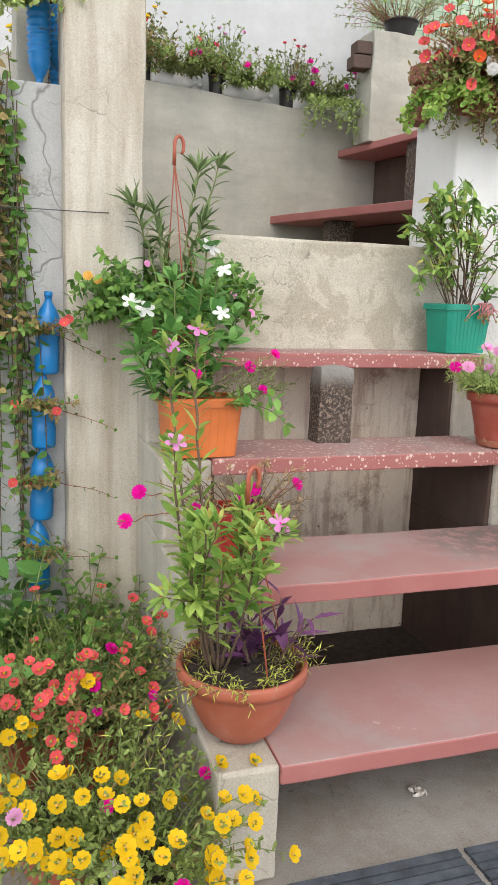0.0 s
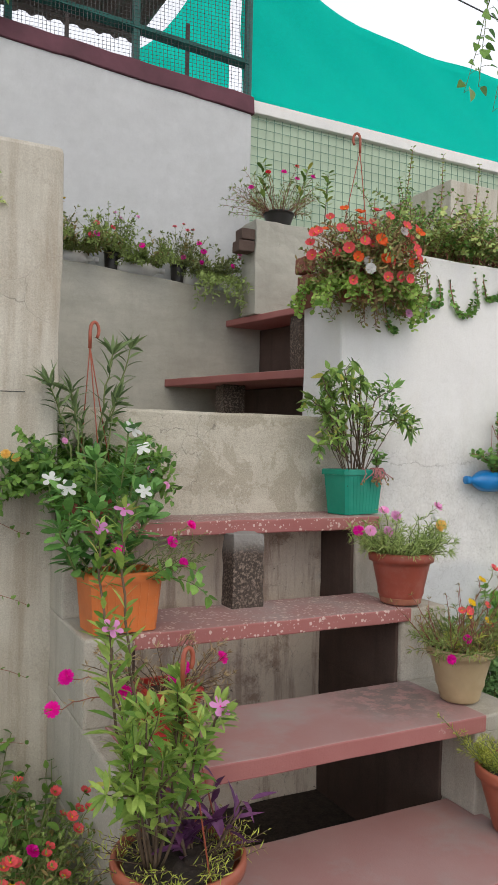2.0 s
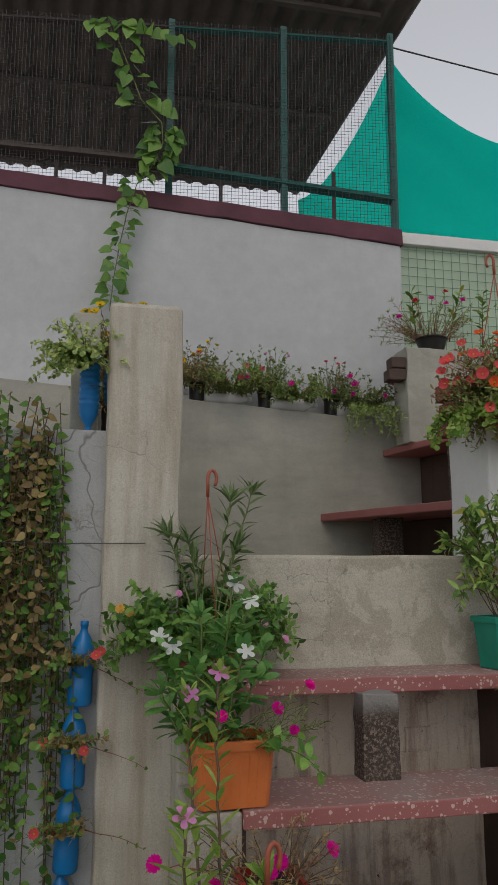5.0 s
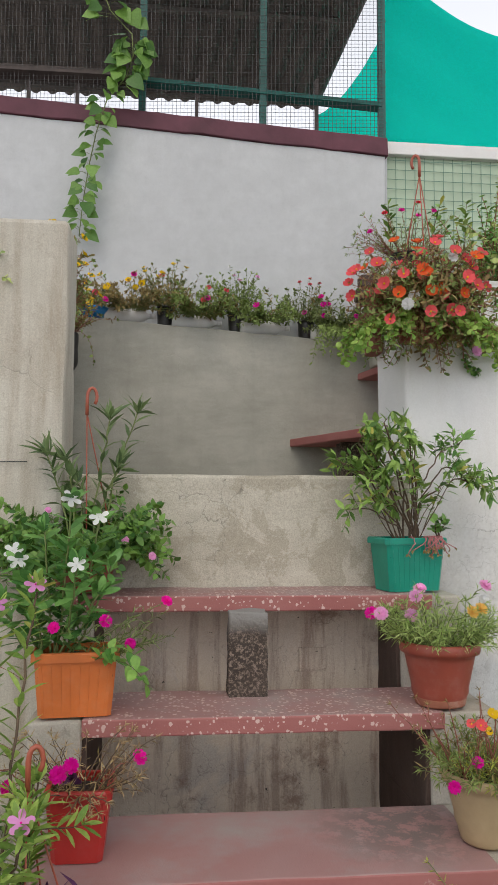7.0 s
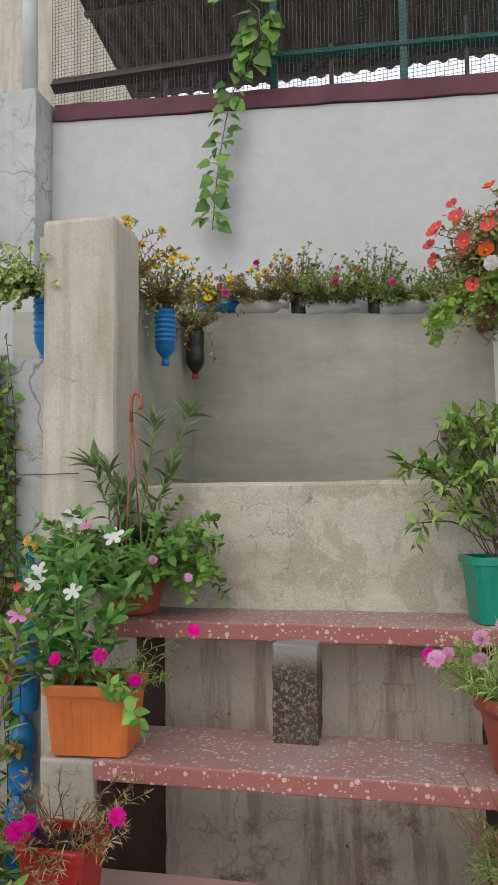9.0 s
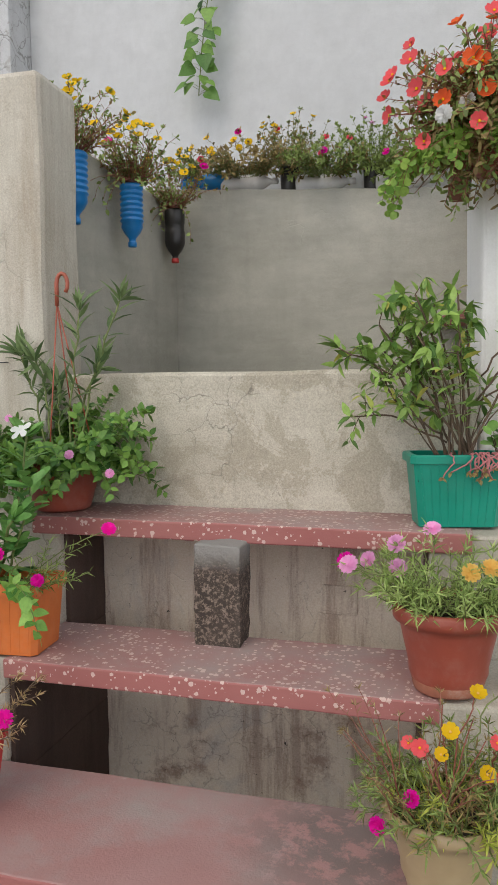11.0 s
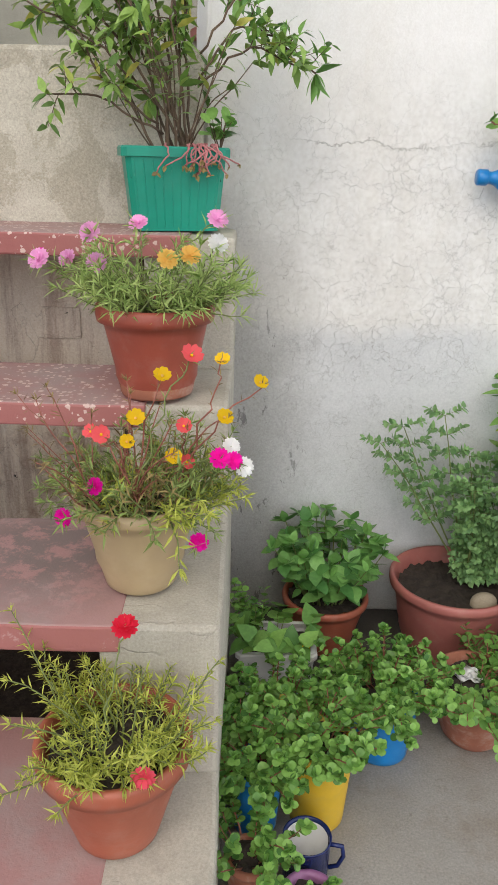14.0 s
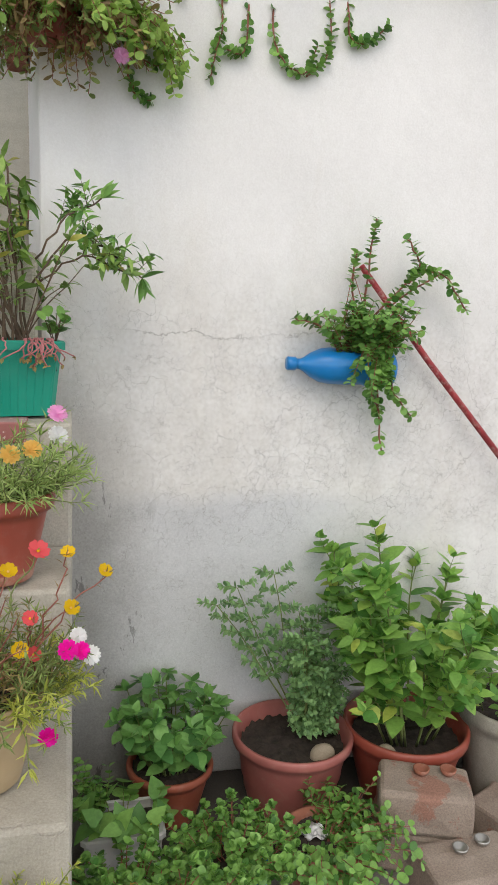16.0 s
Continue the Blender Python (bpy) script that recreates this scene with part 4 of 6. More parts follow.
for k in range(128):
    x = -0.72 + k * 0.0245
    y = 4.9 + run_y(x)
    add_box(bm, x - 0.0011, x + 0.0011, y, y + 0.002, 3.83 + run_z(x), 5.34)
for k in range(62):
    z = 3.83 + k * 0.0245
    tube(bm, [(max(-0.72, 2.42 - max(0.0, (z - 3.7)) * 9), 4.899 + run_y(max(-0.72, 2.42 - max(0.0, (z - 3.7)) * 9)), z), (2.4, 4.899 + run_y(2.4), z)], 0.0013, 0.0013, 4)
part("wire_mesh", bm, M["wire"], fence, "", kind="stuff")

# corrugated roof behind the fence
bm = bmesh.new()
nx, cols = 240, []
for i in range(nx + 1):
    w = 0.024 * math.sin(i * 2 * math.pi * 22 / nx)
    cols.append([bm.verts.new((-1.0 - 0.2 * j / 6 + (3.79 - 0.03 * j / 6) * i / nx, 4.95 + 3.05 * j / 6, 5.93 - 0.19 * j / 6 + w)) for j in range(7)])
for a, b in zip(cols, cols[1:]):
    for j in range(6):
        bm.faces.new((a[j], b[j], b[j + 1], a[j + 1]))
roof = part("roof", bm, M["roof"], None, "dark corrugated roof sheet", True)
roof.modifiers.new("thick", "SOLIDIFY").thickness = 0.006
tagged(roof, "dark corrugated roof sheet over the terrace", "roof", "", "structure")
for y, z in ((5.35, 5.87), (6.6, 5.79), (7.85, 5.71)):
    bm = bmesh.new()
    add_box(bm, -1.1, 2.5, y - 0.025, y + 0.025, z - 0.04, z, 0.004)
    tagged(part("roof_beam", bm, M["roof"]), "dark steel beam under the roof", "beam", "", "structure")

slab("wall_far", M["pillar"], (-6.0, -1.15, 8.2, 8.4, 3.0, 9.5), "pale plastered house wall beyond the terrace", category="wall", step=0.6)

# shade net
def net_sheet(u0, u1, top, bot, depth, nu=60, nv=14):
    bm = bmesh.new()
    g = []
    for i in range(nu + 1):
        u = i / nu
        x = u0 + (u1 - u0) * u
        t, b = top(x), bot(x)
        row = []
        for j in range(nv + 1):
            v = j / nv
            z = b + (t - b) * v
            sag = depth(x, v) + 0.03 * noise.noise(Vector((x * 1.7, z * 2.2, 3))) + 0.012 * math.sin(9 * x + 14 * z)
            row.append(bm.verts.new((x, sag, z)))
        g.append(row)
    for a, b in zip(g, g[1:]):
        for j in range(nv):
            bm.faces.new((a[j], b[j], b[j + 1], a[j + 1]))
    return bm


def net_top(x):
    return 4.64 + 0.64 * math.exp(-(x - 2.42) / 0.42) + 0.03 * max(0, 3.6 - x)


net = part("shade_net", net_sheet(2.42, 6.2, net_top, lambda x: 3.87 - 0.01 * (x - 2.35), lambda x, v: 5.04 + 0.3 * (1 - v) * v + 0.06 * v * min(1, (x - 2.42))), M["net"], None, "", True)
net.modifiers.new("thick", "SOLIDIFY").thickness = 0.002
tagged(net, "bright green shade net slung beside the terrace", "shade net", "", "")
net2 = part("shade_net", net_sheet(2.55, 3.66, lambda x: 5.65 + 1.8 * ((x - 2.55) / 1.12) ** 1.5, lambda x: 5.1, lambda x, v: 7.99), M["net"], None, "", True)
net2.modifiers.new("thick", "SOLIDIFY").thickness = 0.002
tagged(net2, "bright green shade net seen through the fence", "shade net", "", "")
bm = bmesh.new()
pts = [(2.425 + 0.018 * math.sin(k * 1.9), 5.0, 3.87 + 1.4 * k / 40) for k in range(41)]
tube(bm, pts, 0.004, 0.004, 5)
part("edge_cord", bm, M["wire"], net, "dark lacing cord", True)

# pale green screen with a wire grid, under a white beam
slab("screen", M["screen"], (2.415, 6.2, 4.97, 5.0, 2.3, 3.765), "pale green translucent screen", category="screen", amp=0.0)
grid = bmesh.new()
for k in range(58):
    x = 2.43 + k * 0.064
    add_box(grid, x - 0.0016, x + 0.0016, 4.958, 4.961, 2.5, 3.76)
for k in range(20):
    z = 2.52 + k * 0.064
    add_box(grid, 2.42, 6.1, 4.955, 4.958, z - 0.0016, z + 0.0016)
tagged(part("wire_grid", grid, M["grid"]), "thin green wire grid in front of the screen", "wire grid", "", "structure")
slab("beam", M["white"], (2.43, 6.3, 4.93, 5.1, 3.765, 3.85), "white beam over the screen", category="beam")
slab("post", M["upper"], (2.405, 2.43, 4.93, 4.968, 2.4, 3.765), "narrow post at the wall's corner", category="post")
slab("corner_block", M["pillar"], (3.55, 4.6, 4.2, 4.9, 2.3, 3.28), "grey plaster block behind the wall", category="wall")

# cables and rope
def cable(name, label, pts, r, material, n=24, sag=0.0):
    a, b = Vector(pts[0]), Vector(pts[1])
    bm = bmesh.new()
    tube(bm, [a.lerp(b, k / n) - Vector((0, 0, sag * 4 * (k / n) * (1 - k / n))) for k in range(n + 1)], r, r, 7)
    return tagged(part(name, bm, material, None, "", True), label, "cable")


cable("cable", "thin dark cable against the sky", ((2.41, 5.05, 5.36), (6.4, 5.05, 4.96)), 0.006, M["wire"], sag=0.02)
line = thing("clothes_line", "twisted white rope clothes line", "rope")
for s in range(3):
    rope = bmesh.new()
    pts = []
    for k in range(420):
        u = -1.0 + k * 0.0052
        a = u * 2 * math.pi / 0.044 + s * 2.094
        pts.append((0.165 + 0.963 * u, 0.723 - 0.086 * u + 0.0034 * math.cos(a), 1.826 + 0.255 * u + 0.0034 * math.sin(a)))
    tube(rope, pts, 0.0042, 0.0042, 6)
    part("strand", rope, M["rope"], line, "", True)
cable("wire", "thin wire tied round the pillar", ((-0.5, 2.86, 1.66), (0.60, 2.88, 1.64)), 0.0016, M["wire"], sag=0.01)

# ---- things on the stair ----
def potted(name, label, at, group=""):
    return thing(name, label, "potted plant", group, "", at)


# terracotta bowl with periwinkle and purple heart, on the first side wall
o = potted("potted_periwinkle", "terracotta bowl with pink periwinkle and purple heart", (0.796, 1.946, 0.372))
round_pot(o, 0.155, 0.071, 0.181, M["terracotta"], 0.034, 0.014, 0.86, (), 0.35)
hanger(o, 0.16, 0.56, 0.13, (0.35, 1.3, 4.9), 0.055, 0.3)
p = Plant(o, 11)
for k in range(9):
    a = p.g.uniform(0, 6.28)
    pts = p.stem((-0.06 + 0.02 * math.cos(a), 0.02 * math.sin(a), 0.16), (0.3 * math.cos(a) - 0.03, 0.3 * math.sin(a) - 0.2, 1.0), p.g.uniform(0.26, 0.43), 0.0036, 0.0, 0.2, 0.2, 10, 0.55)
    p.along(pts, 10, "willow", 0.06, 0.75, 0.4, "leaf", 2, 0.8)
    for q in (5, 7):
        t = p.stem(pts[q], unit(pts[q] - pts[q - 1]) + p.g.normal(0, 0.4, 3), 0.11, 0.0022, 0, 0.3, 0.4, 7)
        p.along(t, 6, "willow", 0.055, 0.75, 0.2, "leaf", 2, 0.8)
        p.tuft(t[-1], t[-1] - t[-2], 5, "willow", 0.045, 0.5, "leaf")
    p.tuft(pts[-1], (0, 0, 1), 7, "willow", 0.05, 0.5, "leaf")
for top in ((-0.169, 0.008, 0.685), (-0.129, 0.27, 0.875), (-0.049, 0.325, 0.915), (0.019, -0.15, 0.54), (-0.12, -0.06, 0.46)):
    t = p.line([(-0.06, -0.01, 0.16), (top[0] * 0.4 - 0.05, top[1] * 0.35, 0.16 + 0.35 * (top[2] - 0.16)), (top[0] * 0.85 - 0.02, top[1] * 0.8, 0.16 + 0.75 * (top[2] - 0.16)), top], 0.0042)
    p.along(t, int(26 * top[2]), "willow", 0.066, 0.75, 0.32, "leaf", 2, 0.8)
    p.tuft(top, (0, 0, 1), 9, "willow", 0.055, 0.6, "leaf")
    p.flower("periwinkle", (top[0], top[1] - 0.015, top[2] + 0.018), (0.1, -0.65, 0.7), 0.056)
for k in range(9):
    a = p.g.uniform(0, 6.28)
    t = p.stem((0.05 + 0.03 * math.cos(a), 0.03 * math.sin(a), 0.155), (0.5 * math.cos(a) + 0.2, 0.5 * math.sin(a), 1.0), p.g.uniform(0.08, 0.17), 0.004, 0, 0.3, 0.2, 6)
    p.along(t, 6, "lance", 0.1, 0.7, 0.1, "purple", 1, 0.9)
for k in range(80):
    a = p.g.uniform(0, 6.28)
    q = 0.125 * math.sqrt(p.g.uniform(0.1, 1))
    t = p.stem((q * math.cos(a), q * math.sin(a), 0.165), (math.cos(a), math.sin(a), 0.5), p.g.uniform(0.05, 0.12), 0.0015, 0.5, 0.4, 0, 6)
    p.along(t, 9, "needle", 0.022, 0.8, 0.1, "moss", 1, 0.6)
for k in range(5):
    t = p.stem((-0.12 + 0.006 * k, -0.06, 0.165), (-0.8, -0.5, 0.1), 0.24, 0.0016, 1.2, 0.4, 0, 8)
    p.along(t, 10, "needle", 0.025, 0.8, 0.1, "moss", 1, 0.6)
p.done({"leaf": M["g_peri_lime"], "purple": M["g_purple"], "moss": M["g_lime"]}, M["twig"])

# red square pot with drying moss rose on the second step
o = potted("potted_moss_rose", "red square plastic pot with drying moss rose", (0.87, 2.235, 0.675))
box_pot(o, 0.158, 0.155, 0.165, M["redpot"], 0.74, 0.024)
moss_rose(o, 21, (0, 0, 0.14), 0.07, 0, 44, 0.16, (), "g_dry", 0.026, 0.45, 0.8, 12, 0.042, "twig", rust=0.35)
flower_stems(o, 22, (("magenta", -0.277, -0.032, 0.224), ("magenta", -0.316, -0.063, 0.16), ("magenta", -0.008, -0.132, 0.245), ("magenta", -0.035, -0.14, 0.229), ("magenta", -0.15, -0.1, 0.19), ("magenta", 0.14, -0.04, 0.23)),
             (0.05, 0.05, 0.15), "g_dry", "twig_red", 0.024, leaves=18, fsize=0.044)
p = Plant(o, 23)
p.tuft((-0.01, -0.09, 0.2), (0, 0, 1), 26, "ovate", 0.022, 0.8, "purple")
p.done({"purple": M["g_purple"]}, M["twig_red"])

# orange box with white periwinkle on the third step
o = potted("potted_periwinkle", "orange rectangular planter with white periwinkle and mint", (0.82, 2.52, 0.93))
o.rotation_euler = (0, 0, radians(4))
box_pot(o, 0.236, 0.165, 0.172, M["orangepot"], 0.82, 0.026, 8)
p = Plant(o, 31)
WHITE_TIPS = ((-0.019, -0.099, 0.573), (0.053, 0.009, 0.522), (-0.19, 0.1, 0.424), (-0.166, 0.022, 0.402), (0.002, -0.139, 0.401), (-0.12, -0.12, 0.36), (-0.09, -0.04, 0.5), (0.05, -0.09, 0.33), (-0.2, -0.06, 0.3), (-0.04, -0.02, 0.44), (0.09, -0.05, 0.4), (-0.13, 0.02, 0.3))
for k, q in enumerate(WHITE_TIPS):
    t = p.line([(-0.05 + 0.25 * q[0], -0.01 + 0.2 * q[1], 0.13), (q[0] * 0.7 - 0.02, q[1] * 0.6, 0.13 + 0.5 * (q[2] - 0.13)), q], 0.0038)
    p.along(t, int(30 * q[2]), "oblong", 0.066, 0.9, 0.2, "leaf", 2, 0.9)
    p.tuft(t[-1], t[-1] - t[-3], 7, "oblong", 0.056, 0.6)
    if k < 5:
        p.flower("white_star", np.array(q) + np.array([0, -0.03, 0.014]), (0.15 * p.g.normal(), -0.75, 0.6), 0.055)
for k in range(12):
    t = p.stem((0.0 + 0.009 * k, -0.05, 0.14), (0.6 + 0.2 * p.g.normal(), -0.2, 0.4), p.g.uniform(0.12, 0.26), 0.0016, 0.25, 0.3, 0, 8)
    p.along(t, 16, "needle", 0.028, 0.6, 0.2, "lime", 1, 0.6)
for k in range(2):
    t = p.stem((0.05 + 0.016 * k, -0.075, 0.15), (0.4 + 0.2 * p.g.normal(), -0.5, 0.25), p.g.uniform(0.14, 0.3), 0.002, 1.2, 0.35, 0, 10)
    p.along(t, 8, "ovate", 0.036, 0.9, 0.1, "mint", 2, 0.8)
p.done({"leaf": M["g_broad"], "lime": M["g_needle"], "mint": M["g_basil"]}, M["twig_green"])
flower_stems(o, 32, (("magenta", 0.249, 0.031, 0.292), ("magenta", 0.079, -0.194, 0.273), ("magenta", -0.055, -0.135, 0.249), ("magenta", 0.144, -0.135, 0.203)), (0.06, 0.03, 0.14), "g_needle", "twig_green", 0.026, leaves=16, fsize=0.04)

# hanging pot with trailing leaves and lance-leaved stalks on the fourth step
o = potted("potted_trailing_plant", "brown hanging pot with trailing leaves and tall lance-leaved stalks", (0.797, 2.825, 1.222))
round_pot(o, 0.12, 0.08, 0.14, M["brownpot"], 0.024, 0.01, 0.85)
hanger(o, 0.13, 0.575, 0.1, (0.3, 1.6, 4.9), 0.058, 0.2)
p = Plant(o, 41, -0.26, 0.115)
for k, q in enumerate(((0.16, 0.06, 0.635), (-0.126, 0.01, 0.484), (0.074, -0.005, 0.593), (-0.06, -0.014, 0.467), (0.1, 0.04, 0.45), (-0.02, 0.03, 0.4))):
    t = p.line([(0.3 * q[0], 0.0, 0.12), (0.62 * q[0], q[1] * 0.5, 0.12 + 0.55 * (q[2] - 0.12)), (q[0], q[1], q[2] - 0.05)], 0.0034)
    p.along(t, 15, "lance", 0.07, 0.6, 0.35, "lance", 1, 0.5)
    p.tuft(t[-1], t[-1] - t[-3], 11, "lance", 0.085, 0.55, "lance")
for k in range(190):
    a = p.g.uniform(0, 6.28)
    left = math.cos(a) < 0.2
    t = p.stem((0.085 * math.cos(a) - (0.03 if left else 0), 0.06 * math.sin(a), 0.12), (math.cos(a) * 0.6 - (0.1 if left else 0.0), math.sin(a) * 0.7 - 0.35, p.g.uniform(0.1, 1.1)), p.g.uniform(0.1, 0.25), 0.0014, 0.95, 0.35, 0, 9, 0.6, 4)
    p.along(t, 12, "ovate", 0.029, 0.9, 0.15, "leaf", 2, 0.7)
for q in ((-0.279, -0.111, 0.216), (-0.25, -0.115, 0.205)):
    p.line([(-0.09, -0.03, 0.13), (-0.2, -0.08, 0.19), q], 0.0014)
    p.flower("gold", q, (-0.2, -0.8, 0.3), 0.034)
for q in ((0.144, -0.214, 0.175), (0.223, -0.151, 0.122), (-0.1, -0.1, 0.26), (0.18, -0.12, 0.2)):
    p.line([(0.05, -0.05, 0.13), (q[0] * 0.7, q[1] * 0.7, 0.17), q], 0.0013)
    p.flower("pink", q, (0.2, -0.7, 0.3), 0.028)
p.done({"leaf": M["g_ivy"], "lance": M["g_lance"]}, M["twig_green"])

# green rectangular planter with a shrub
o = potted("potted_shrub", "green rectangular planter with a leafy shrub", (1.872, 2.838, 1.222))
o.rotation_euler = (0, 0, radians(13))
box_pot(o, 0.236, 0.145, 0.175, M["greenpot"], 0.8, 0.022, 10)
p = Plant(o, 51, None, 0.12)
CROWN = ((-0.19, -0.02, 0.49), (-0.15, 0.03, 0.53), (-0.1, -0.04, 0.56), (-0.05, 0.04, 0.56), (0.0, -0.03, 0.55), (0.03, 0.03, 0.51), (-0.17, 0.05, 0.43), (-0.08, 0.06, 0.48), (-0.01, -0.07, 0.45), (-0.1, -0.06, 0.46))
for k, q in enumerate(CROWN):
    a = p.g.uniform(0, 6.28)
    t = p.line([(0.012 + 0.035 * math.cos(a), 0.025 * math.sin(a), 0.14), (0.02 + 0.4 * q[0], 0.5 * q[1], 0.14 + 0.45 * (q[2] - 0.14)), q], 0.0036, 0.006)
    p.along(t, 5, "lancet", 0.044, 0.9, 0.65, "leaf", 1, 0.6)
    for u in (6, 8, 9, 10):
        m = p.stem(t[u], unit(t[u] - t[u - 1]) + p.g.normal(0, 0.7, 3), p.g.uniform(0.04, 0.075), 0.0014, 0.5, 0.25, 0, 6)
        p.along(m, 5, "lancet", 0.042, 0.85, 0.2, "leaf", 1, 0.6)
        p.tuft(m[-1], m[-1] - m[-2] + np.array([0, 0, -0.02]), 6, "lancet", 0.05, 0.6)
for k in range(16):
    a = p.g.uniform(0, 6.28)
    t = p.stem((0.03 * math.cos(a), 0.03 * math.sin(a), 0.14), (0.5 * math.cos(a) - 0.05, 0.4 * math.sin(a), 1), p.g.uniform(0.16, 0.3), 0.0022, 0.05, 0.25, 0, 9, 0.5)
    p.along(t, 6, "lancet", 0.042, 0.9, 0.55, "leaf", 1, 0.6)
    p.tuft(t[-1], t[-1] - t[-2], 3, "lancet", 0.045, 0.6)
SIDE = ((((0.05, 0.0, 0.3), (0.13, -0.02, 0.42), (0.22, -0.03, 0.4), (0.31, -0.04, 0.33)), "dark", 0.46, 12), (((0.06, 0.0, 0.36), (0.14, 0.0, 0.47), (0.21, -0.02, 0.5)), "dark", 0.45, 9), (((0.06, 0.0, 0.3), (0.16, -0.05, 0.38), (0.26, -0.06, 0.345)), "leaf", 0.5, 10),
        (((-0.03, 0.0, 0.25), (-0.14, -0.03, 0.36), (-0.29, -0.05, 0.435)), "leaf", 0.5, 9), (((-0.03, 0.0, 0.22), (-0.15, -0.04, 0.29), (-0.2, -0.05, 0.4)), "leaf", 0.5, 8), (((-0.02, 0.0, 0.2), (-0.16, -0.04, 0.27), (-0.26, -0.06, 0.265)), "leaf", 0.7, 4))
for ctrl, key, first, n in SIDE:
    t = p.line(ctrl, 0.0028)
    for u in np.linspace(first, 0.98, n):
        q = t[int(u * (len(t) - 1))]
        m = p.stem(q, p.g.normal(0, 0.6, 3) + np.array([0.15 if ctrl[-1][0] > 0 else -0.2, -0.1, 0.45]), p.g.uniform(0.035, 0.075), 0.0012, 0.2, 0.2, 0, 6)
        p.along(m, 7, "lancet", 0.037, 0.8, 0.1, key, 1, 0.7)
    p.tuft(t[-1], t[-1] - t[-3], 7, "lancet", 0.05, 0.6, key)
for k in range(6):
    t = p.stem((0.1, -0.03, 0.165), (0.35 * p.g.normal(), -0.2, 0.8), 0.07, 0.002, 0.2, 0.3, 0, 5)
    p.along(t, 4, "round", 0.03, 0.8, 0.4, "dark", 1, 0.8)
p.done({"leaf": M["g_shrub"], "dark": M["g_jade"]}, M["twig"])
p = Plant(o, 52)
for k in range(20):
    x = 0.045 + 0.03 * p.g.normal()
    t = p.line([(x, -0.04, 0.16), (x + 0.012 * p.g.normal(), -0.073, 0.185), (x + 0.02 * p.g.normal(), -0.086, 0.16), (x + 0.03 * p.g.normal(), -0.085, p.g.uniform(0.115, 0.15))], 0.0024, 0.003, 4)
    p.tuft(t[-1], (0, -0.3, -0.4), 3, "ovate", 0.012, 0.7, "bud")
p.done({"bud": M["g_rust"]}, M["twig_pink"], 1.0, "bare pinkish stalks drooping over the rim")

# pots with moss rose on the other side of the steps
o = potted("potted_moss_rose", "brown round pot with pink and yellow moss rose", (1.866, 2.521, 0.93))
round_pot(o, 0.117, 0.072, 0.182, M["brownpot"], 0.034, 0.014, 0.88, (0.2,))
moss_rose(o, 61, (0, 0, 0.16), 0.09, 0, 120, 0.13, (), "g_lance_lime", 0.036, 0.3, 0.9, 11, 0.042, wide=0.8)
flower_stems(o, 62, (("pink", -0.101, -0.095, 0.32), ("pink", -0.198, -0.084, 0.27), ("pink", -0.17, 0.017, 0.258), ("pink", -0.101, -0.052, 0.261), ("pink", -0.037, 0.058, 0.323), ("pink", 0.122, -0.048, 0.343), ("gold", 0.041, -0.15, 0.283),
                     ("gold", 0.078, -0.122, 0.287), ("white", 0.123, -0.035, 0.299), ("magenta", -0.212, -0.034, 0.265)), (0.07, 0.07, 0.165), "g_lance_lime", "twig_green", 0.034, leaves=14, fsize=0.043)
part("crust", lathe([(0.0715, 0.001), (0.0732, 0.005), (0.0762, 0.022), (0.0755, 0.025)], 40, 0.0015), M["clay"], o, "white lime crust round the foot", True)
o = potted("potted_moss_rose", "tan round pot with many-coloured moss rose", (1.869, 2.214, 0.676))
round_pot(o, 0.11, 0.062, 0.172, M["tan"], 0.026, 0.012, 0.9, (0.3,))
moss_rose(o, 71, (0.02, 0, 0.15), 0.09, 0, 110, 0.12, (), "g_needle", 0.027, 0.5, 0.8, 14, 0.042, "twig_green", rust=0.25, out=0.9)
moss_rose(o, 73, (0.05, -0.02, 0.155), 0.06, 0, 46, 0.11, (), "g_lime", 0.03, 0.8, 0.5, 13, 0.042, "twig_green")
moss_rose(o, 74, (-0.04, 0, 0.15), 0.06, 0, 16, 0.2, (), "g_rust", 0.018, 0.05, 1.3, 12, 0.039, "twig_red", rust=0.5, out=0.6)
flower_stems(o, 72, (("coral", -0.06, -0.068, 0.301), ("coral", -0.042, -0.079, 0.301), ("yellow", 0.005, -0.038, 0.314), ("yellow", -0.01, -0.043, 0.276), ("yellow", 0.064, -0.048, 0.254), ("yellow", 0.145, -0.047, 0.322), ("yellow", 0.141, -0.023, 0.408),
                     ("yellow", 0.2, -0.009, 0.369), ("yellow", 0.048, -0.037, 0.384), ("coral", 0.08, -0.029, 0.3), ("coral", 0.085, -0.04, 0.242)), (0.06, 0.06, 0.15), "g_rust", "twig_red", 0.017, leaves=11, fsize=0.029)
flower_stems(o, 75, (("coral", 0.094, -0.044, 0.419), ("white", 0.157, -0.06, 0.279), ("white", 0.178, -0.062, 0.246), ("magenta", 0.141, -0.097, 0.274), ("magenta", 0.162, -0.081, 0.264), ("magenta", -0.054, -0.088, 0.218), ("magenta", -0.109, -0.08, 0.159),
                     ("magenta", 0.111, -0.128, 0.146)), (0.06, 0.06, 0.15), "g_needle", "twig_green", 0.02, leaves=12, fsize=0.036)
o = potted("potted_moss_rose", "terracotta round pot with lime green moss rose", (1.859, 1.958, 0.373))
round_pot(o, 0.12, 0.066, 0.188, M["terracotta"], 0.036, 0.012, 0.85)
moss_rose(o, 81, (0, 0, 0.165), 0.09, 0, 90, 0.1, (), "g_lime", 0.023, 0.25, 0.9, 21, 0.042, "twig_green", wide=1.0)
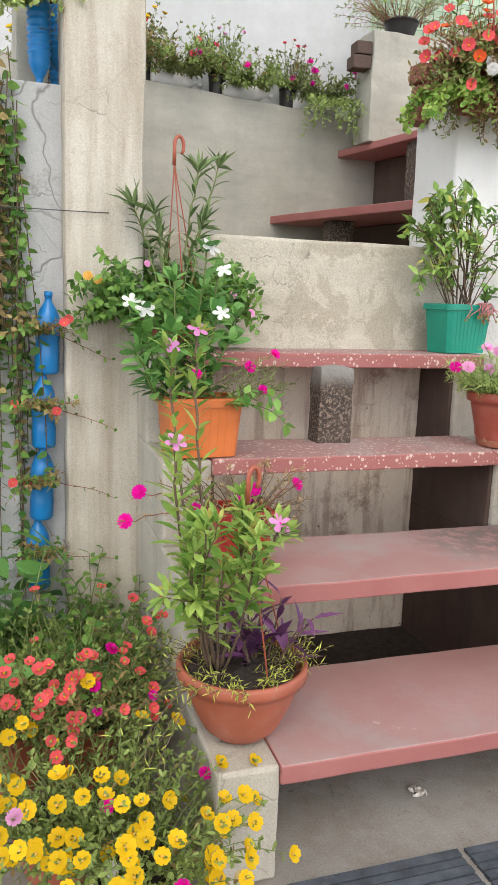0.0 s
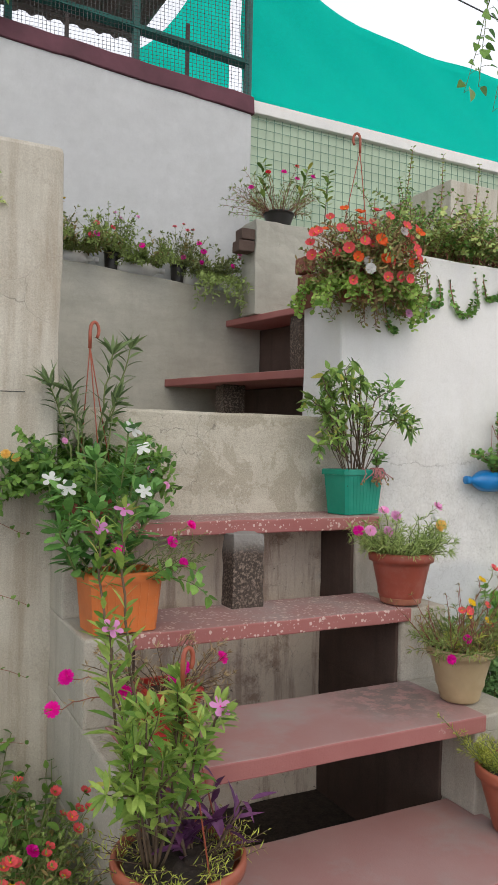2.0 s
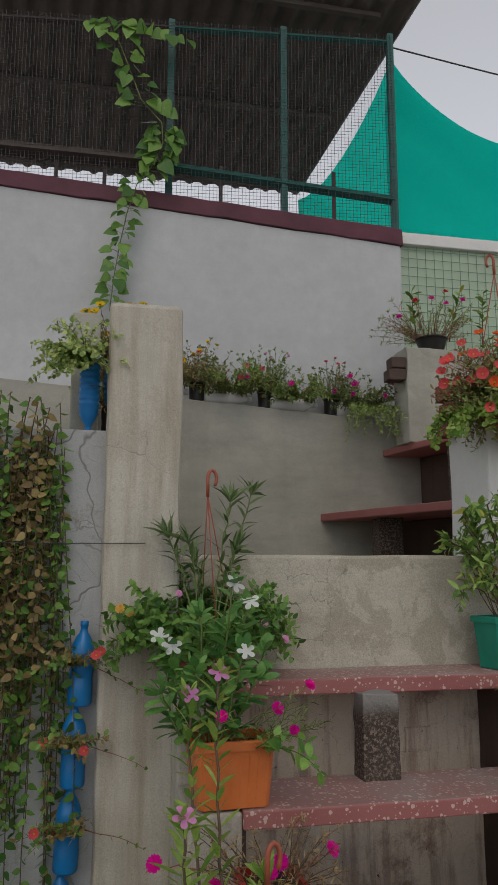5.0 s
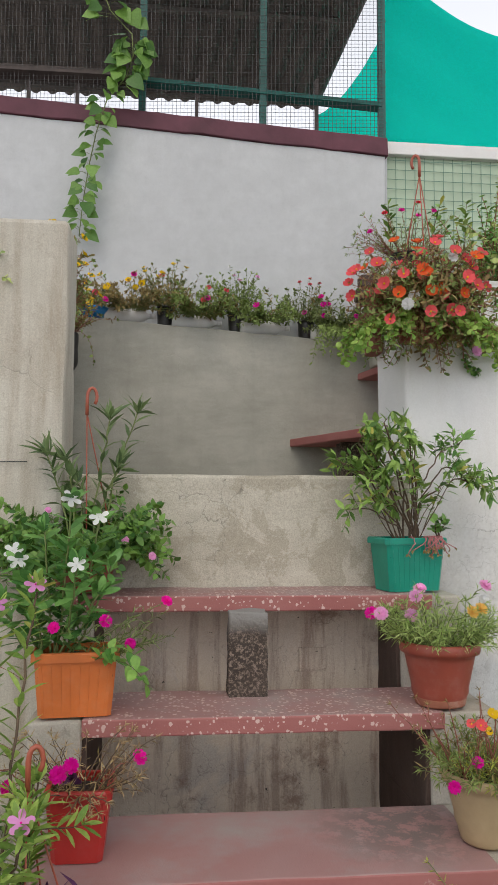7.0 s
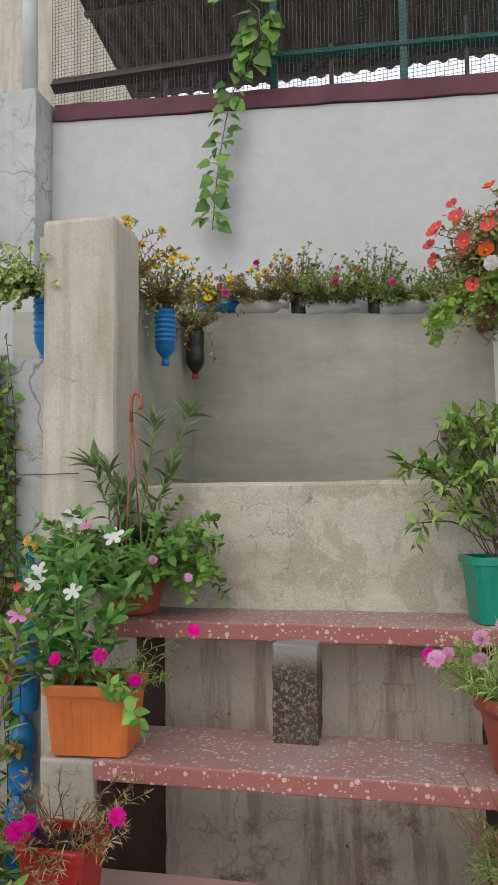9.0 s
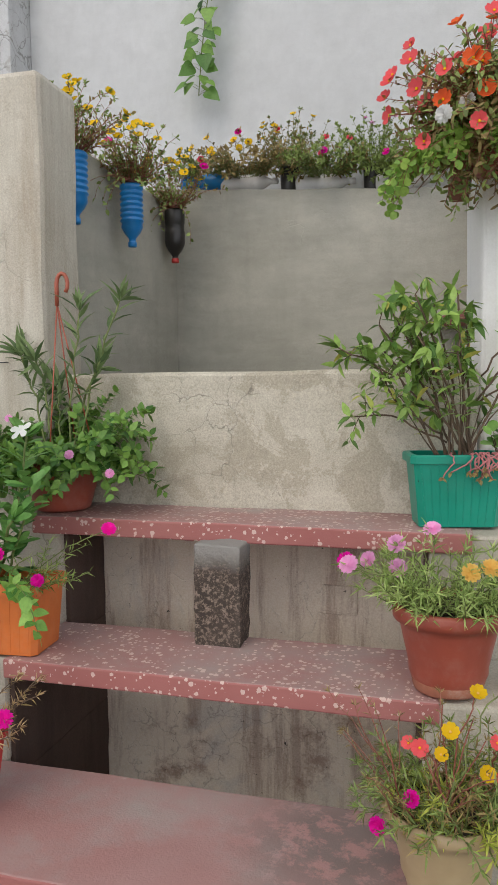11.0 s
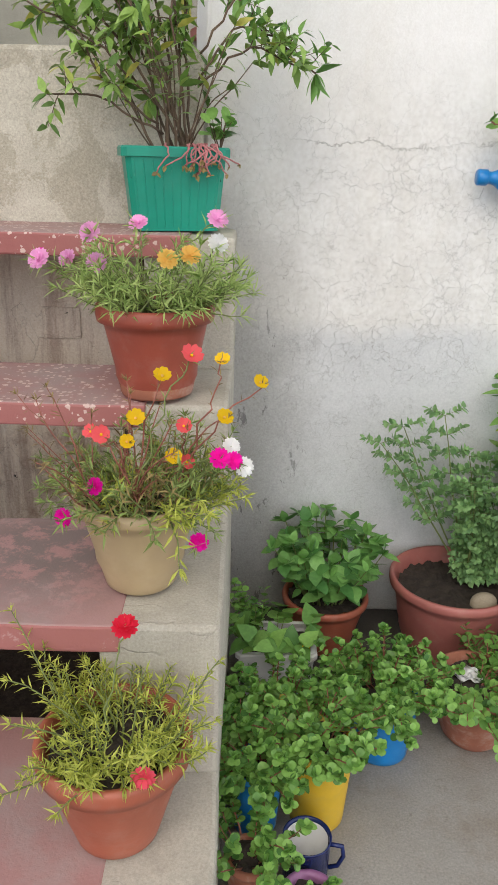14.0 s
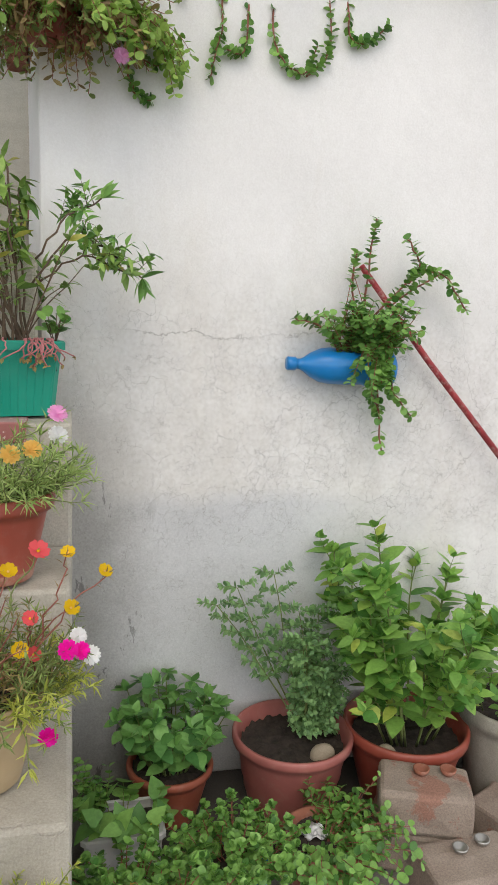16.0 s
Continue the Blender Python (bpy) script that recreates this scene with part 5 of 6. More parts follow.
moss_rose(o, 82, (0, 0, 0.16), 0.08, 0, 14, 0.21, (), "g_lime", 0.021, 0.12, 0.9, 26, 0.042, "twig_green", wide=1.0, out=0.8)
flower_stems(o, 83, (("red", 0.019, 0.029, 0.359), ("rose", 0.059, -0.1, 0.204)), (0.05, 0.05, 0.16), "g_lime", "twig_green", 0.022, leaves=14, fsize=0.042)

# ---- wall of the yard: pots on the floor ----
o = potted("potted_basil", "brown pot with a bushy broad-leaved herb", (2.281, 2.873, GZ))
round_pot(o, 0.121, 0.077, 0.165, M["terracotta"], 0.024, 0.01, 0.9)
p = Plant(o, 91, None, 0.19)
for k in range(34):
    a = k * 2.4
    lean = 0.62 * math.sqrt((k + 0.5) / 34)
    t = p.stem((0.05 * math.cos(a), 0.05 * math.sin(a), 0.14), (lean * math.cos(a), lean * math.sin(a) - 0.05, 1), p.g.uniform(0.17, 0.235), 0.003, 0.0, 0.08, 0.05, 8)
    p.along(t, 4, "ovate", 0.048, 1.2, 0.4, "leaf", 2, 0.7)
    p.tuft(t[-1], (0, -0.2, 0.4), 4, "ovate", 0.04, 0.8, "leaf", 0.8)
p.done({"leaf": M["g_broad"]}, M["twig_green"], 1.1)

o = potted("potted_feather_plant", "dusty rose pot with a feathery seedling and a stone", (2.627, 2.855, GZ))
round_pot(o, 0.173, 0.117, 0.238, M["rosepot"], 0.03, 0.014, 0.8, (0.3, 0.55))
p = Plant(o, 101, None, 0.2)
for k in range(9):
    t = p.stem((0.04 + 0.006 * k, 0.02, 0.2), (0.16 * p.g.normal() - 0.02, 0.12 * p.g.normal(), 1), p.g.uniform(0.16, 0.38), 0.0028, 0.05, 0.15, 0, 9)
    for q in range(1, 9):
        for s in (-1, 1):
            b = p.stem(t[q], (s * 0.8 + 0.3 * p.g.normal(), 0.5 * p.g.normal(), 0.1), 0.05, 0.001, 0.4, 0.15, 0, 6, 0.6, 3)
            p.along(b, 13, "tiny", 0.019, 0.9, 0.1, "leaf", 2, 0.8)
for s in ((-0.62, 0.0, 1), (-0.4, 0.03, 1), (-0.2, 0.05, 1)):
    t = p.stem((0.04, 0.03, 0.2), s, 0.5, 0.003, 0.05, 0.1, 0, 10)
    for q in range(4, 10):
        for sd in (-1, 1):
            b = p.stem(t[q], (sd * 0.8 - 0.1, -0.1, 0.35), 0.05, 0.001, 0.3, 0.15, 0, 6, 0.6, 3)
            p.along(b, 8, "ovate", 0.02, 0.9, 0.1, "blue", 2, 0.8)
p.done({"leaf": M["g_feather"], "blue": M["g_feather"]}, M["twig_green"])


def stone(name, at, size, label):
    bm = bmesh.new()
    bmesh.ops.create_icosphere(bm, subdivisions=3, radius=size)
    for v in bm.verts:
        v.co = Vector((v.co.x * 1.2, v.co.y * 0.9, v.co.z * 0.85)) + noise.noise_vector(v.co * 20 + Vector(at) * 3) * size * 0.22
    ob = part(name, bm, M["stone"], None, "", True)
    ob.location = at
    return tagged(ob, label, "stone")


stone("stone", (2.689, 2.774, GZ + 0.205), 0.03, "rough tan stone lying on the soil of the rose pot")

o = potted("potted_basil", "large brown pot with tall bright basil", (2.97, 2.845, GZ))
round_pot(o, 0.184, 0.117, 0.24, M["brownpot"], 0.036, 0.014, 0.78)
p = Plant(o, 111, None, 0.2)
for k in range(20):
    a = p.g.uniform(0, 6.28)
    t = p.stem((0.09 * math.cos(a), 0.07 * math.sin(a), 0.2), (0.55 * math.cos(a) - 0.08, 0.35 * math.sin(a) - 0.05, 1), p.g.uniform(0.34, 0.6), 0.0042, 0, 0.2, 0.25, 10)
    p.along(t, 8, "ovate", 0.076, 0.95, 0.3, "leaf", 2, 1.2)
    for q in (4, 6, 8):
        s = p.stem(t[q], unit(t[q] - t[q - 1]) + p.g.normal(0, 0.6, 3), p.g.uniform(0.06, 0.13), 0.002, 0, 0.2, 0.2, 6)
        p.along(s, 4, "ovate", 0.05, 0.9, 0.3, "leaf", 2, 1.2)
        p.tuft(s[-1], (0, 0, 1), 4, "ovate", 0.035, 0.6, "leaf", 1.0)
    p.tuft(t[-1], (0, 0, 1), 7, "ovate", 0.042, 0.6, "leaf", 1.0)
p.done({"leaf": M["g_basil"]}, M["twig_green"])
stone("stone", (2.87, 2.755, GZ + 0.2), 0.026, "small pale stone lying on the soil of the basil pot")

o = potted("potted_seedling", "worn cement pot with a few green seedlings", (3.30, 2.81, GZ))
round_pot(o, 0.17, 0.12, 0.3, M["cement_pot"], 0.05, 0.008, 0.85, (0.7,))
p = Plant(o, 121, None, 0.2)
for k in range(14):
    a = p.g.uniform(0, 6.28)
    t = p.stem((0.1 * math.cos(a), 0.1 * math.sin(a), 0.26), (0.3 * math.cos(a), 0.3 * math.sin(a), 1), p.g.uniform(0.05, 0.2), 0.002, 0, 0.2, 0.1, 6)
    p.along(t, 5, "ovate", 0.04, 0.9, 0.3, "leaf", 2, 0.9)
p.done({"leaf": M["g_basil"]}, M["twig_green"])

o = potted("potted_jade", "weathered clay bowl with trailing jade plant", (2.61, 2.505, GZ))
round_pot(o, 0.112, 0.059, 0.17, M["clay"], 0.02, 0.006, 0.82, (), 0.45)
p = Plant(o, 131, 0.012)
for k in range(64):
    a = p.g.uniform(-2.2, 1.7)
    rr = p.g.uniform(0.0, 0.08)
    t = p.stem((rr * math.cos(a), rr * math.sin(a), 0.14), (math.cos(a), math.sin(a), 0.7), p.g.uniform(0.06, 0.19), 0.0018, 0.9, 0.35, 0, 8)
    p.along(t, 8, "round", 0.02, 0.9, 0.1, "leaf", 2, 0.9)
p.done({"leaf": M["g_jade"]}, M["twig_red"])

tray = potted("seedling_tray", "white plastic tray with small yellow-flowered seedlings", (2.135, 2.64, GZ))
box_pot(tray, 0.2, 0.15, 0.175, M["white_pl"], 0.85, 0.016)
p = Plant(tray, 141)
for k in range(16):
    a = p.g.uniform(0, 6.28)
    t = p.stem((0.06 * math.cos(a), 0.04 * math.sin(a), 0.15), (0.6 * math.cos(a), 0.6 * math.sin(a), 0.8), p.g.uniform(0.05, 0.1), 0.002, 0.2, 0.3, 0, 6)
    p.along(t, 3, "heart", 0.05, 0.9, 0.6, "leaf", 1, 1.2)
for k in range(14):
    t = p.stem((-0.05, 0.04, 0.15), (-0.5 + 0.3 * p.g.normal(), 0.5, 0.9), p.g.uniform(0.08, 0.16), 0.0016, 0.2, 0.3, 0, 7)
    p.along(t, 8, "round", 0.018, 0.9, 0.1, "leaf", 2, 0.9)
p.flower("yellow", (-0.02, -0.07, 0.19), (0, -0.7, 0.7), 0.022)
p.flower("yellow", (0.07, -0.07, 0.195), (0, -0.7, 0.7), 0.022)
p.done({"leaf": M["g_jade"]}, M["twig_green"])


def jade_mass(owner, seed, n, c, spread, z0, length, droop=1.0, size=0.019, floor=0.012):
    p = Plant(owner, seed, floor)
    for k in range(n):
        a, r = p.g.uniform(0, 6.28), math.sqrt(p.g.uniform(0, 1))
        t = p.stem((c[0] + spread[0] * r * math.cos(a), c[1] + spread[1] * r * math.sin(a), z0), (math.cos(a) * r * 1.3, math.sin(a) * r * 1.3 - 0.1, 1.0), length * p.g.uniform(0.5, 1.2), 0.0018, droop, 0.35, 0, 8, 0.6, 4)
        p.along(t, 7, "round", size * 0.8, 0.95, 0.3, "leaf", 2, 1.8)
        p.tuft(t[-1], (0, 0, 1), 8, "round", size * 0.85, 0.9, "leaf", 1.5)
    p.done({"leaf": M["g_jade"]}, M["twig_red"])


JADES = (("yellow bucket overflowing with jade plant", (2.215, 2.265), 0.075, 0.2, "yellow_pl", 62, 151), ("blue pot overflowing with jade plant", (2.38, 2.46), 0.085, 0.16, "blue", 90, 152),
         ("blue pot overflowing with jade plant", (2.13, 2.41), 0.07, 0.15, "blue", 60, 153), ("blue pot overflowing with jade plant", (2.085, 2.24), 0.06, 0.16, "blue", 55, 154),
         ("clay pot with trailing jade plant", (2.075, 2.06), 0.05, 0.12, "clay", 20, 155))
for label, (x, y), r, h, m, n, seed in JADES:
    o = thing("potted_jade", label, "potted plant", "jade pots on the floor", "", (x, y, GZ))
    round_pot(o, r, r * 0.76, h, M[m], 0.014, 0.006, 0.9)
    jade_mass(o, seed, int(n * 1.15), (0, 0), (r * 1.0, r * 1.0), h * 0.95, 0.1, 1.3, 0.021)
o = thing("enamel_mug", "white enamel mug with a dark blue outside", "mug", "", "", (2.182, 2.115, GZ))
prof = [(0.04, 0.0), (0.043, 0.004), (0.045, 0.1), (0.047, 0.105), (0.045, 0.107), (0.042, 0.1), (0.039, 0.012)]
part("body", lathe(prof, 32), M["mug"], o, "", True)
part("inside", lathe([(0.037, 0.014), (0.0405, 0.099), (0.04, 0.0995), (0.036, 0.017)], 32), M["white_pl"], o, "white enamel inside", True)
bm = bmesh.new()
tube(bm, [(0.044, 0, 0.085), (0.068, 0, 0.08), (0.072, 0, 0.055), (0.062, 0, 0.03), (0.044, 0, 0.025)], 0.0045, 0.0045, 7)
part("handle", bm, M["mug"], o, "", True)
o = thing("potted_jade", "mauve plastic bowl with a few jade sprigs", "potted plant", "jade pots on the floor", "", (2.18, 2.01, GZ))
round_pot(o, 0.055, 0.04, 0.085, M["purple_pl"], 0.012, 0.005, 0.75)
jade_mass(o, 156, 7, (0, 0), (0.03, 0.03), 0.06, 0.05, 0.6)
o = thing("yellow_scoop", "yellow ribbed plastic bowl tipped among the leaves", "bowl", "", "", (2.145, 2.43, 0.27))
part("body", lathe([(0.018, 0.0), (0.03, 0.01), (0.042, 0.04), (0.04, 0.042), (0.028, 0.013)], 28), M["yellow_pl"], o, "", True)
o.rotation_euler = (radians(150), radians(20), 0)


def brick_block(at, rz, dims, label, cups):
    o = thing("brick_block", label, "brick", "bricks on the floor", "", at)
    o.rotation_euler = (0, 0, radians(rz))
    w, d, h = dims
    part("body", rough_box(-w / 2, w / 2, -d / 2, d / 2, 0, h, 0.012, 0.03, 0.005, 14), M["block"], o)
    for x, y, r, m in cups:
        c = tagged(part("small_cup", lathe([(r * 0.6, 0), (r, r * 0.5), (r * 1.1, r * 0.9), (r * 0.9, r * 0.9), (r * 0.55, r * 0.25)], 20), M[m], None, "", True), "tiny round oil lamp standing on a brick", "oil lamp", "oil lamps")
        c.matrix_world = pose(*at, 0, 0, rz) @ pose(x, y, h)
    return o


brick_block((2.91, 2.59, GZ + 0.112), -20, (0.235, 0.15, 0.115), "grey weathered brick lying on other bricks", ((-0.01, 0.02, 0.02, "clay"), (0.06, 0.03, 0.02, "clay")))
brick_block((2.915, 2.6, GZ), -17, (0.24, 0.16, 0.112), "grey weathered brick under another", ())
brick_block((2.96, 2.425, GZ), 6, (0.25, 0.15, 0.125), "reddish weathered brick on the floor", ((-0.02, 0.02, 0.018, "steel"), (0.05, 0.03, 0.018, "steel")))
brick_block((3.2, 2.66, GZ), 30, (0.22, 0.12, 0.1), "broken reddish brick on the floor", ())


# ---- bottles ----
BOTTLE = [(0.4, 0.0), (0.46, 0.012), (0.5, 0.04), (0.5, 0.26), (0.475, 0.29), (0.475, 0.4), (0.5, 0.43), (0.5, 0.62), (0.46, 0.70), (0.33, 0.79), (0.18, 0.86), (0.145, 0.89), (0.145, 0.93), (0.17, 0.932), (0.17, 0.995), (0.15, 1.0)]


def bottle(owner, m, width, length, material, cap=None, name="bottle", ridged=False):
    prof = [(r * width, z * length) for r, z in BOTTLE]
    if ridged:
        prof = [q for q in prof if q[1] < 0.05 * length] + [((0.5 - 0.055 * ((k // 2) % 2)) * width, (0.06 + 0.56 * k / 26) * length) for k in range(27)] + [q for q in prof if q[1] > 0.65 * length]
    ob = part(name, lathe(prof, 30), M[material], owner, "", True)
    ob.matrix_basis = m
    if cap:
        c = part("cap", lathe([(0.165 * width, 0.925 * length), (0.185 * width, 0.93 * length), (0.185 * width, 1.0 * length), (0.16 * width, 1.01 * length)], 20), M[cap], ob, "", True)
    return ob


# blue bottle planter on the white wall with a trailing jade
o = thing("bottle_planter", "blue bottle planter with trailing jade on the white wall", "bottle planter", "", "", (2.75, 2.985, 1.345))
bottle(o, pose(0.155, 0, -0.01, 0, -88, 0), 0.102, 0.31, "blue", "blue")
p = Plant(o, 161, None, 0.045)
for k in range(70):
    t = p.stem((p.g.uniform(-0.02, 0.13), -0.02, 0.03), (0.55 * p.g.normal() + 0.1, -0.35, 0.9), p.g.uniform(0.06, 0.17), 0.002, 0.7, 0.35, 0, 8)
    p.along(t, 9, "round", 0.021, 0.9, 0.1, "leaf", 2, 1.0)
for flat in (((0.023, 0.09), (0.006, 0.227), (0.017, 0.303)), ((0.049, 0.076), (0.049, 0.305), (0.067, 0.398)), ((0.078, 0.139), (0.172, 0.235), (0.21, 0.284), (0.159, 0.349)), ((0.172, 0.23), (0.211, 0.276), (0.29, 0.257), (0.356, 0.161)), ((0.052, 0.045), (0.101, -0.049), (0.127, -0.236)), ((0.085, 0.046), (0.145, -0.065), (0.207, -0.137)), ((-0.017, 0.074), (-0.085, 0.11), (-0.146, 0.123)), ((0.068, 0.045), (0.086, -0.082), (0.115, -0.13)), ((0.058, 0.076), (0.142, 0.188), (0.272, 0.264))):
    ctrl = [(u, -0.03, w) for u, w in flat]
    t = p.line(ctrl, 0.0034, 0.004)
    p.along(t, 26 if len(ctrl) > 3 else 20, "round", 0.023, 0.95, 0.05, "leaf", 2, 0.8)
for k in range(16):
    t = p.stem((p.g.uniform(0.04, 0.125), -0.05, 0.06), (0.25 * p.g.normal() + 0.1, -0.25, -0.5), p.g.uniform(0.08, 0.17), 0.002, 0.8, 0.25, 0, 8)
    p.along(t, 11, "round", 0.021, 0.9, 0.05, "leaf", 2, 0.9)
p.done({"leaf": M["g_jade"]}, M["twig_red"])
bmw = bmesh.new()
tube(bmw, [(-0.02, -0.02, 0.03), (0.03, 0.03, 0.26), (0.1, -0.02, 0.04)], 0.0022, 0.0022, 5)
part("hanging_wire", bmw, M["hanger"], o, "", True)
bm = bmesh.new()
tube(bm, [(2.80, 3.005, 1.62), (3.02, 2.99, 1.36), (3.42, 2.95, 0.91)], 0.0085, 0.0095, 8)
tagged(part("stick", bm, M["stick_red"], None, "", True), "peeling red-painted stick leaning on the wall", "stick")

# ---- basket over the wall ----
o = thing("hanging_basket", "hanging basket overflowing with coral moss rose", "hanging basket", "", "", (1.985, 3.0, 2.1))
round_pot(o, 0.12, 0.08, 0.15, M["brownpot"], 0.024, 0.01, 0.9)
hanger(o, 0.15, 0.64, 0.1, (0.4, 2.4, 4.6), 0.055, 2.6)
p = Plant(o, 171)
tips = []
for k in range(520):
    d = unit(p.g.normal(0, 1, 3) + np.array([0, -0.45, 0.15]))
    t = p.stem(np.array([0, -0.04, 0.13]) + d * 0.08 * np.array([1.2, 1.2, 0.6]), d, p.g.uniform(0.08, 0.21), 0.0016, 0.35, 0.3, 0, 8, 0.6, 4)
    p.along(t, 15, "oblong", 0.024, 0.95, 0.1, "rust" if p.g.uniform() < 0.45 else "leaf", 1, 0.6)
    tips.append(t)
for k in range(80):
    a = p.g.uniform(2.9, 6.9)
    t = p.stem((0.14 * math.cos(a), 0.12 * math.sin(a), 0.08), (math.cos(a), math.sin(a), -0.1), p.g.uniform(0.1, 0.24), 0.0016, 1.6, 0.3, 0, 9)
    p.along(t, 11, "round", 0.021, 0.9, 0.2, "ivy", 2, 0.7)
tips.sort(key=lambda t: 0.8 * t[-1][1] - t[-1][2] + 0.25 * t[-1][0])
for t in tips[:240:5]:
    p.flower("white" if p.g.uniform() < 0.05 else "coral" if p.g.uniform() < 0.7 else "orange", t[-1], unit(t[-1] - t[-2]) + np.array([0, -0.6, 0.4]), 0.046)
for d in ((-0.9, -0.3, 0.6), (-1, -0.2, 0.4), (-0.8, -0.4, 0.9), (-0.95, -0.3, 0.2)):
    t = p.stem((-0.08, -0.05, 0.15), d, 0.22, 0.002, 0.1, 0.15, 0, 9)
    p.along(t, 18, "oblong", 0.018, 0.8, 0.3, "rust", 1, 0.6)
    p.flower("coral", t[-1], (-0.4, -0.6, 0.4), 0.044)
p.flower("pink", (0.14, -0.17, -0.06), (0.1, -0.9, 0.2), 0.04)
p.done({"leaf": M["g_needle"], "rust": M["g_rust"], "ivy": M["g_vine"]}, M["twig_red"])

# trailing jade on the wall top
o = thing("jade_bush", "pale trailing jade bush hanging over the wall top", "plant", "", "", (2.62, 3.13, 2.36))
p = Plant(o, 181)
for k in range(330):
    x = p.g.uniform(-0.36, 0.75)
    t = p.stem((x, p.g.uniform(-0.07, 0.12), 0.02), (0.5 * p.g.normal(), 0.6 * p.g.normal() - 0.25, 1.1), p.g.uniform(0.12, 0.36), 0.002, 0.6, 0.35, 0, 8, 0.6, 4)
    p.along(t, 14, "round", 0.02, 0.9, 0.1, "leaf" if k % 3 else "dark", 2, 0.9)
for k in range(5):
    t = p.stem((-0.3 + 0.2 * k, 0, 0.1), (0.1, 0, 1), 0.42, 0.003, 0, 0.15, 0, 9)
    p.along(t, 18, "round", 0.016, 0.9, 0.2, "leaf", 2, 0.9)
for flat in (((-0.24, 0.05), (-0.229, -0.168), (-0.246, -0.224), (-0.261, -0.293)), ((-0.155, 0.05), (-0.165, -0.174), (-0.177, -0.23), (-0.216, -0.223)), ((-0.091, 0.05), (-0.101, -0.18), (-0.068, -0.238), (-0.004, -0.263), (0.022, -0.187)), ((-0.004, -0.263), (0.048, -0.219), (0.064, -0.147), (0.039, 0.05)), ((0.105, 0.05), (0.106, -0.142), (0.132, -0.17), (0.179, -0.155), (0.216, -0.113)), ((-0.458, 0.05), (-0.45, -0.207), (-0.456, -0.26), (-0.385, -0.279)), ((-0.464, 0.02), (-0.47, -0.301), (-0.448, -0.353), (-0.412, -0.36)), ((-0.33, 0.05), (-0.335, -0.1))):
    ctrl = [(u, -0.06 if w > 0 else -0.114, w) for u, w in flat]
    t = p.line(ctrl, 0.003, 0.004)
    p.along(t, 7 * len(ctrl), "round", 0.02, 0.95, 0.05, "dark", 2, 0.6)
p.done({"leaf": M["g_jade_pale"], "dark": M["g_jade"]}, M["twig_red"])

# pots on the flank wall
o = thing("potted_moss_rose", "dark pot with sprawling moss rose on the flank wall", "potted plant", "", "", (2.42, 4.5, 2.86))
round_pot(o, 0.1, 0.07, 0.09, M["black_pl"], 0.015, 0.006, 0.9)
moss_rose(o, 191, (0, 0, 0.08), 0.12, 0, 70, 0.26, (("magenta", 4), ("red", 2)), "g_needle", 0.035, 0.3, 0.8, 14, 0.04, "twig_red", rust=0.2)
p = Plant(o, 192)
for k in range(3):
    t = p.stem((-0.1 + 0.22 * k, 0, 0.08), (0.05, 0, 1), 0.32, 0.004, 0, 0.15, 0, 8)
    p.along(t, 12, "oblong", 0.06, 0.8, 0.3, "leaf", 2, 0.8)
p.done({"leaf": M["g_shrub"]}, M["twig"])

# ---- ledge of bottles ----
LEDGE = ((0.60, "blue", 46, 0.16, (("yellow", 5), ("white", 1), ("rose", 1)), 0.1), (0.82, "white_pl", 95, 0.2, (("yellow", 8), ("magenta", 1)), 0.6), (1.22, "white_pl", 110, 0.2, (("rose", 3), ("magenta", 1)), 0.25),
         (1.63, "white_pl", 90, 0.19, (("magenta", 1),), 0.1), (2.06, "white_pl", 90, 0.18, (("magenta", 9),), 0.1))
for i, (x, m, n, ln, fl, rust) in enumerate(LEDGE):
    o = thing("bottle_planter", "%s bottle planter with moss rose lying on the ledge" % ("blue" if m == "blue" else "dusty white"), "bottle planter", "bottle planters on the ledge", "", (x, 4.81, ledge_z(x) + 0.004))
    bottle(o, pose(-0.16, 0.0, 0.046, 0, 90, 4 * (i % 3 - 1)), 0.088, 0.3, m, m)
    moss_rose(o, 200 + i, (0, -0.085, 0.06), 0.085, 0, int(n * 0.95), ln * (0.85, 1.1, 1.0, 0.85, 1.05)[i], fl, ("g_olive", "g_rust", "g_needle", "g_needle", "g_olive")[i], 0.028, 1.2, 0.9, 15, 0.04, "twig_green", back=0.1, rust=rust, shape="oblong", out=0.9)
for x, n, ln, fl, lf, rust in ((1.02, 60, 0.26, (("yellow", 5), ("red", 1)), "g_olive", 0.9), (1.45, 70, 0.25, (("pink", 3), ("white", 1)), "g_needle", 0.0), (1.88, 46, 0.24, (("rose", 4),), "g_olive", 0.3)):
    o = thing("potted_moss_rose", "small black pot with moss rose on the ledge", "potted plant", "black pots on the ledge", "", (x, 4.83, ledge_z(x) + 0.004))
    round_pot(o, 0.055, 0.045, 0.12, M["black_pl"], 0.012, 0.005, 0.9)
    moss_rose(o, int(210 + 10 * x), (0, 0, 0.11), 0.045, 0, n, ln, fl, lf, 0.022, 0.2, 1.15, 15, 0.034, "twig_green", back=0.07, rust=rust, shape="oblong", out=0.6)

# trailing strands from the ledge's end
o = thing("trailing_plant", "trailing green strands hanging from the ledge", "plant", "", "", (2.05, 4.7, 2.53))
p = Plant(o, 215)
for k in range(30):
    t = p.stem((p.g.uniform(-0.12, 0.12), -0.01, 0.0), (0.2 * p.g.normal(), -0.4, 0.1), p.g.uniform(0.15, 0.42), 0.002, 1.2, 0.25, 0, 9)
    p.along(t, 14, "oblong", 0.026, 0.8, 0.1, "leaf", 2, 0.6)
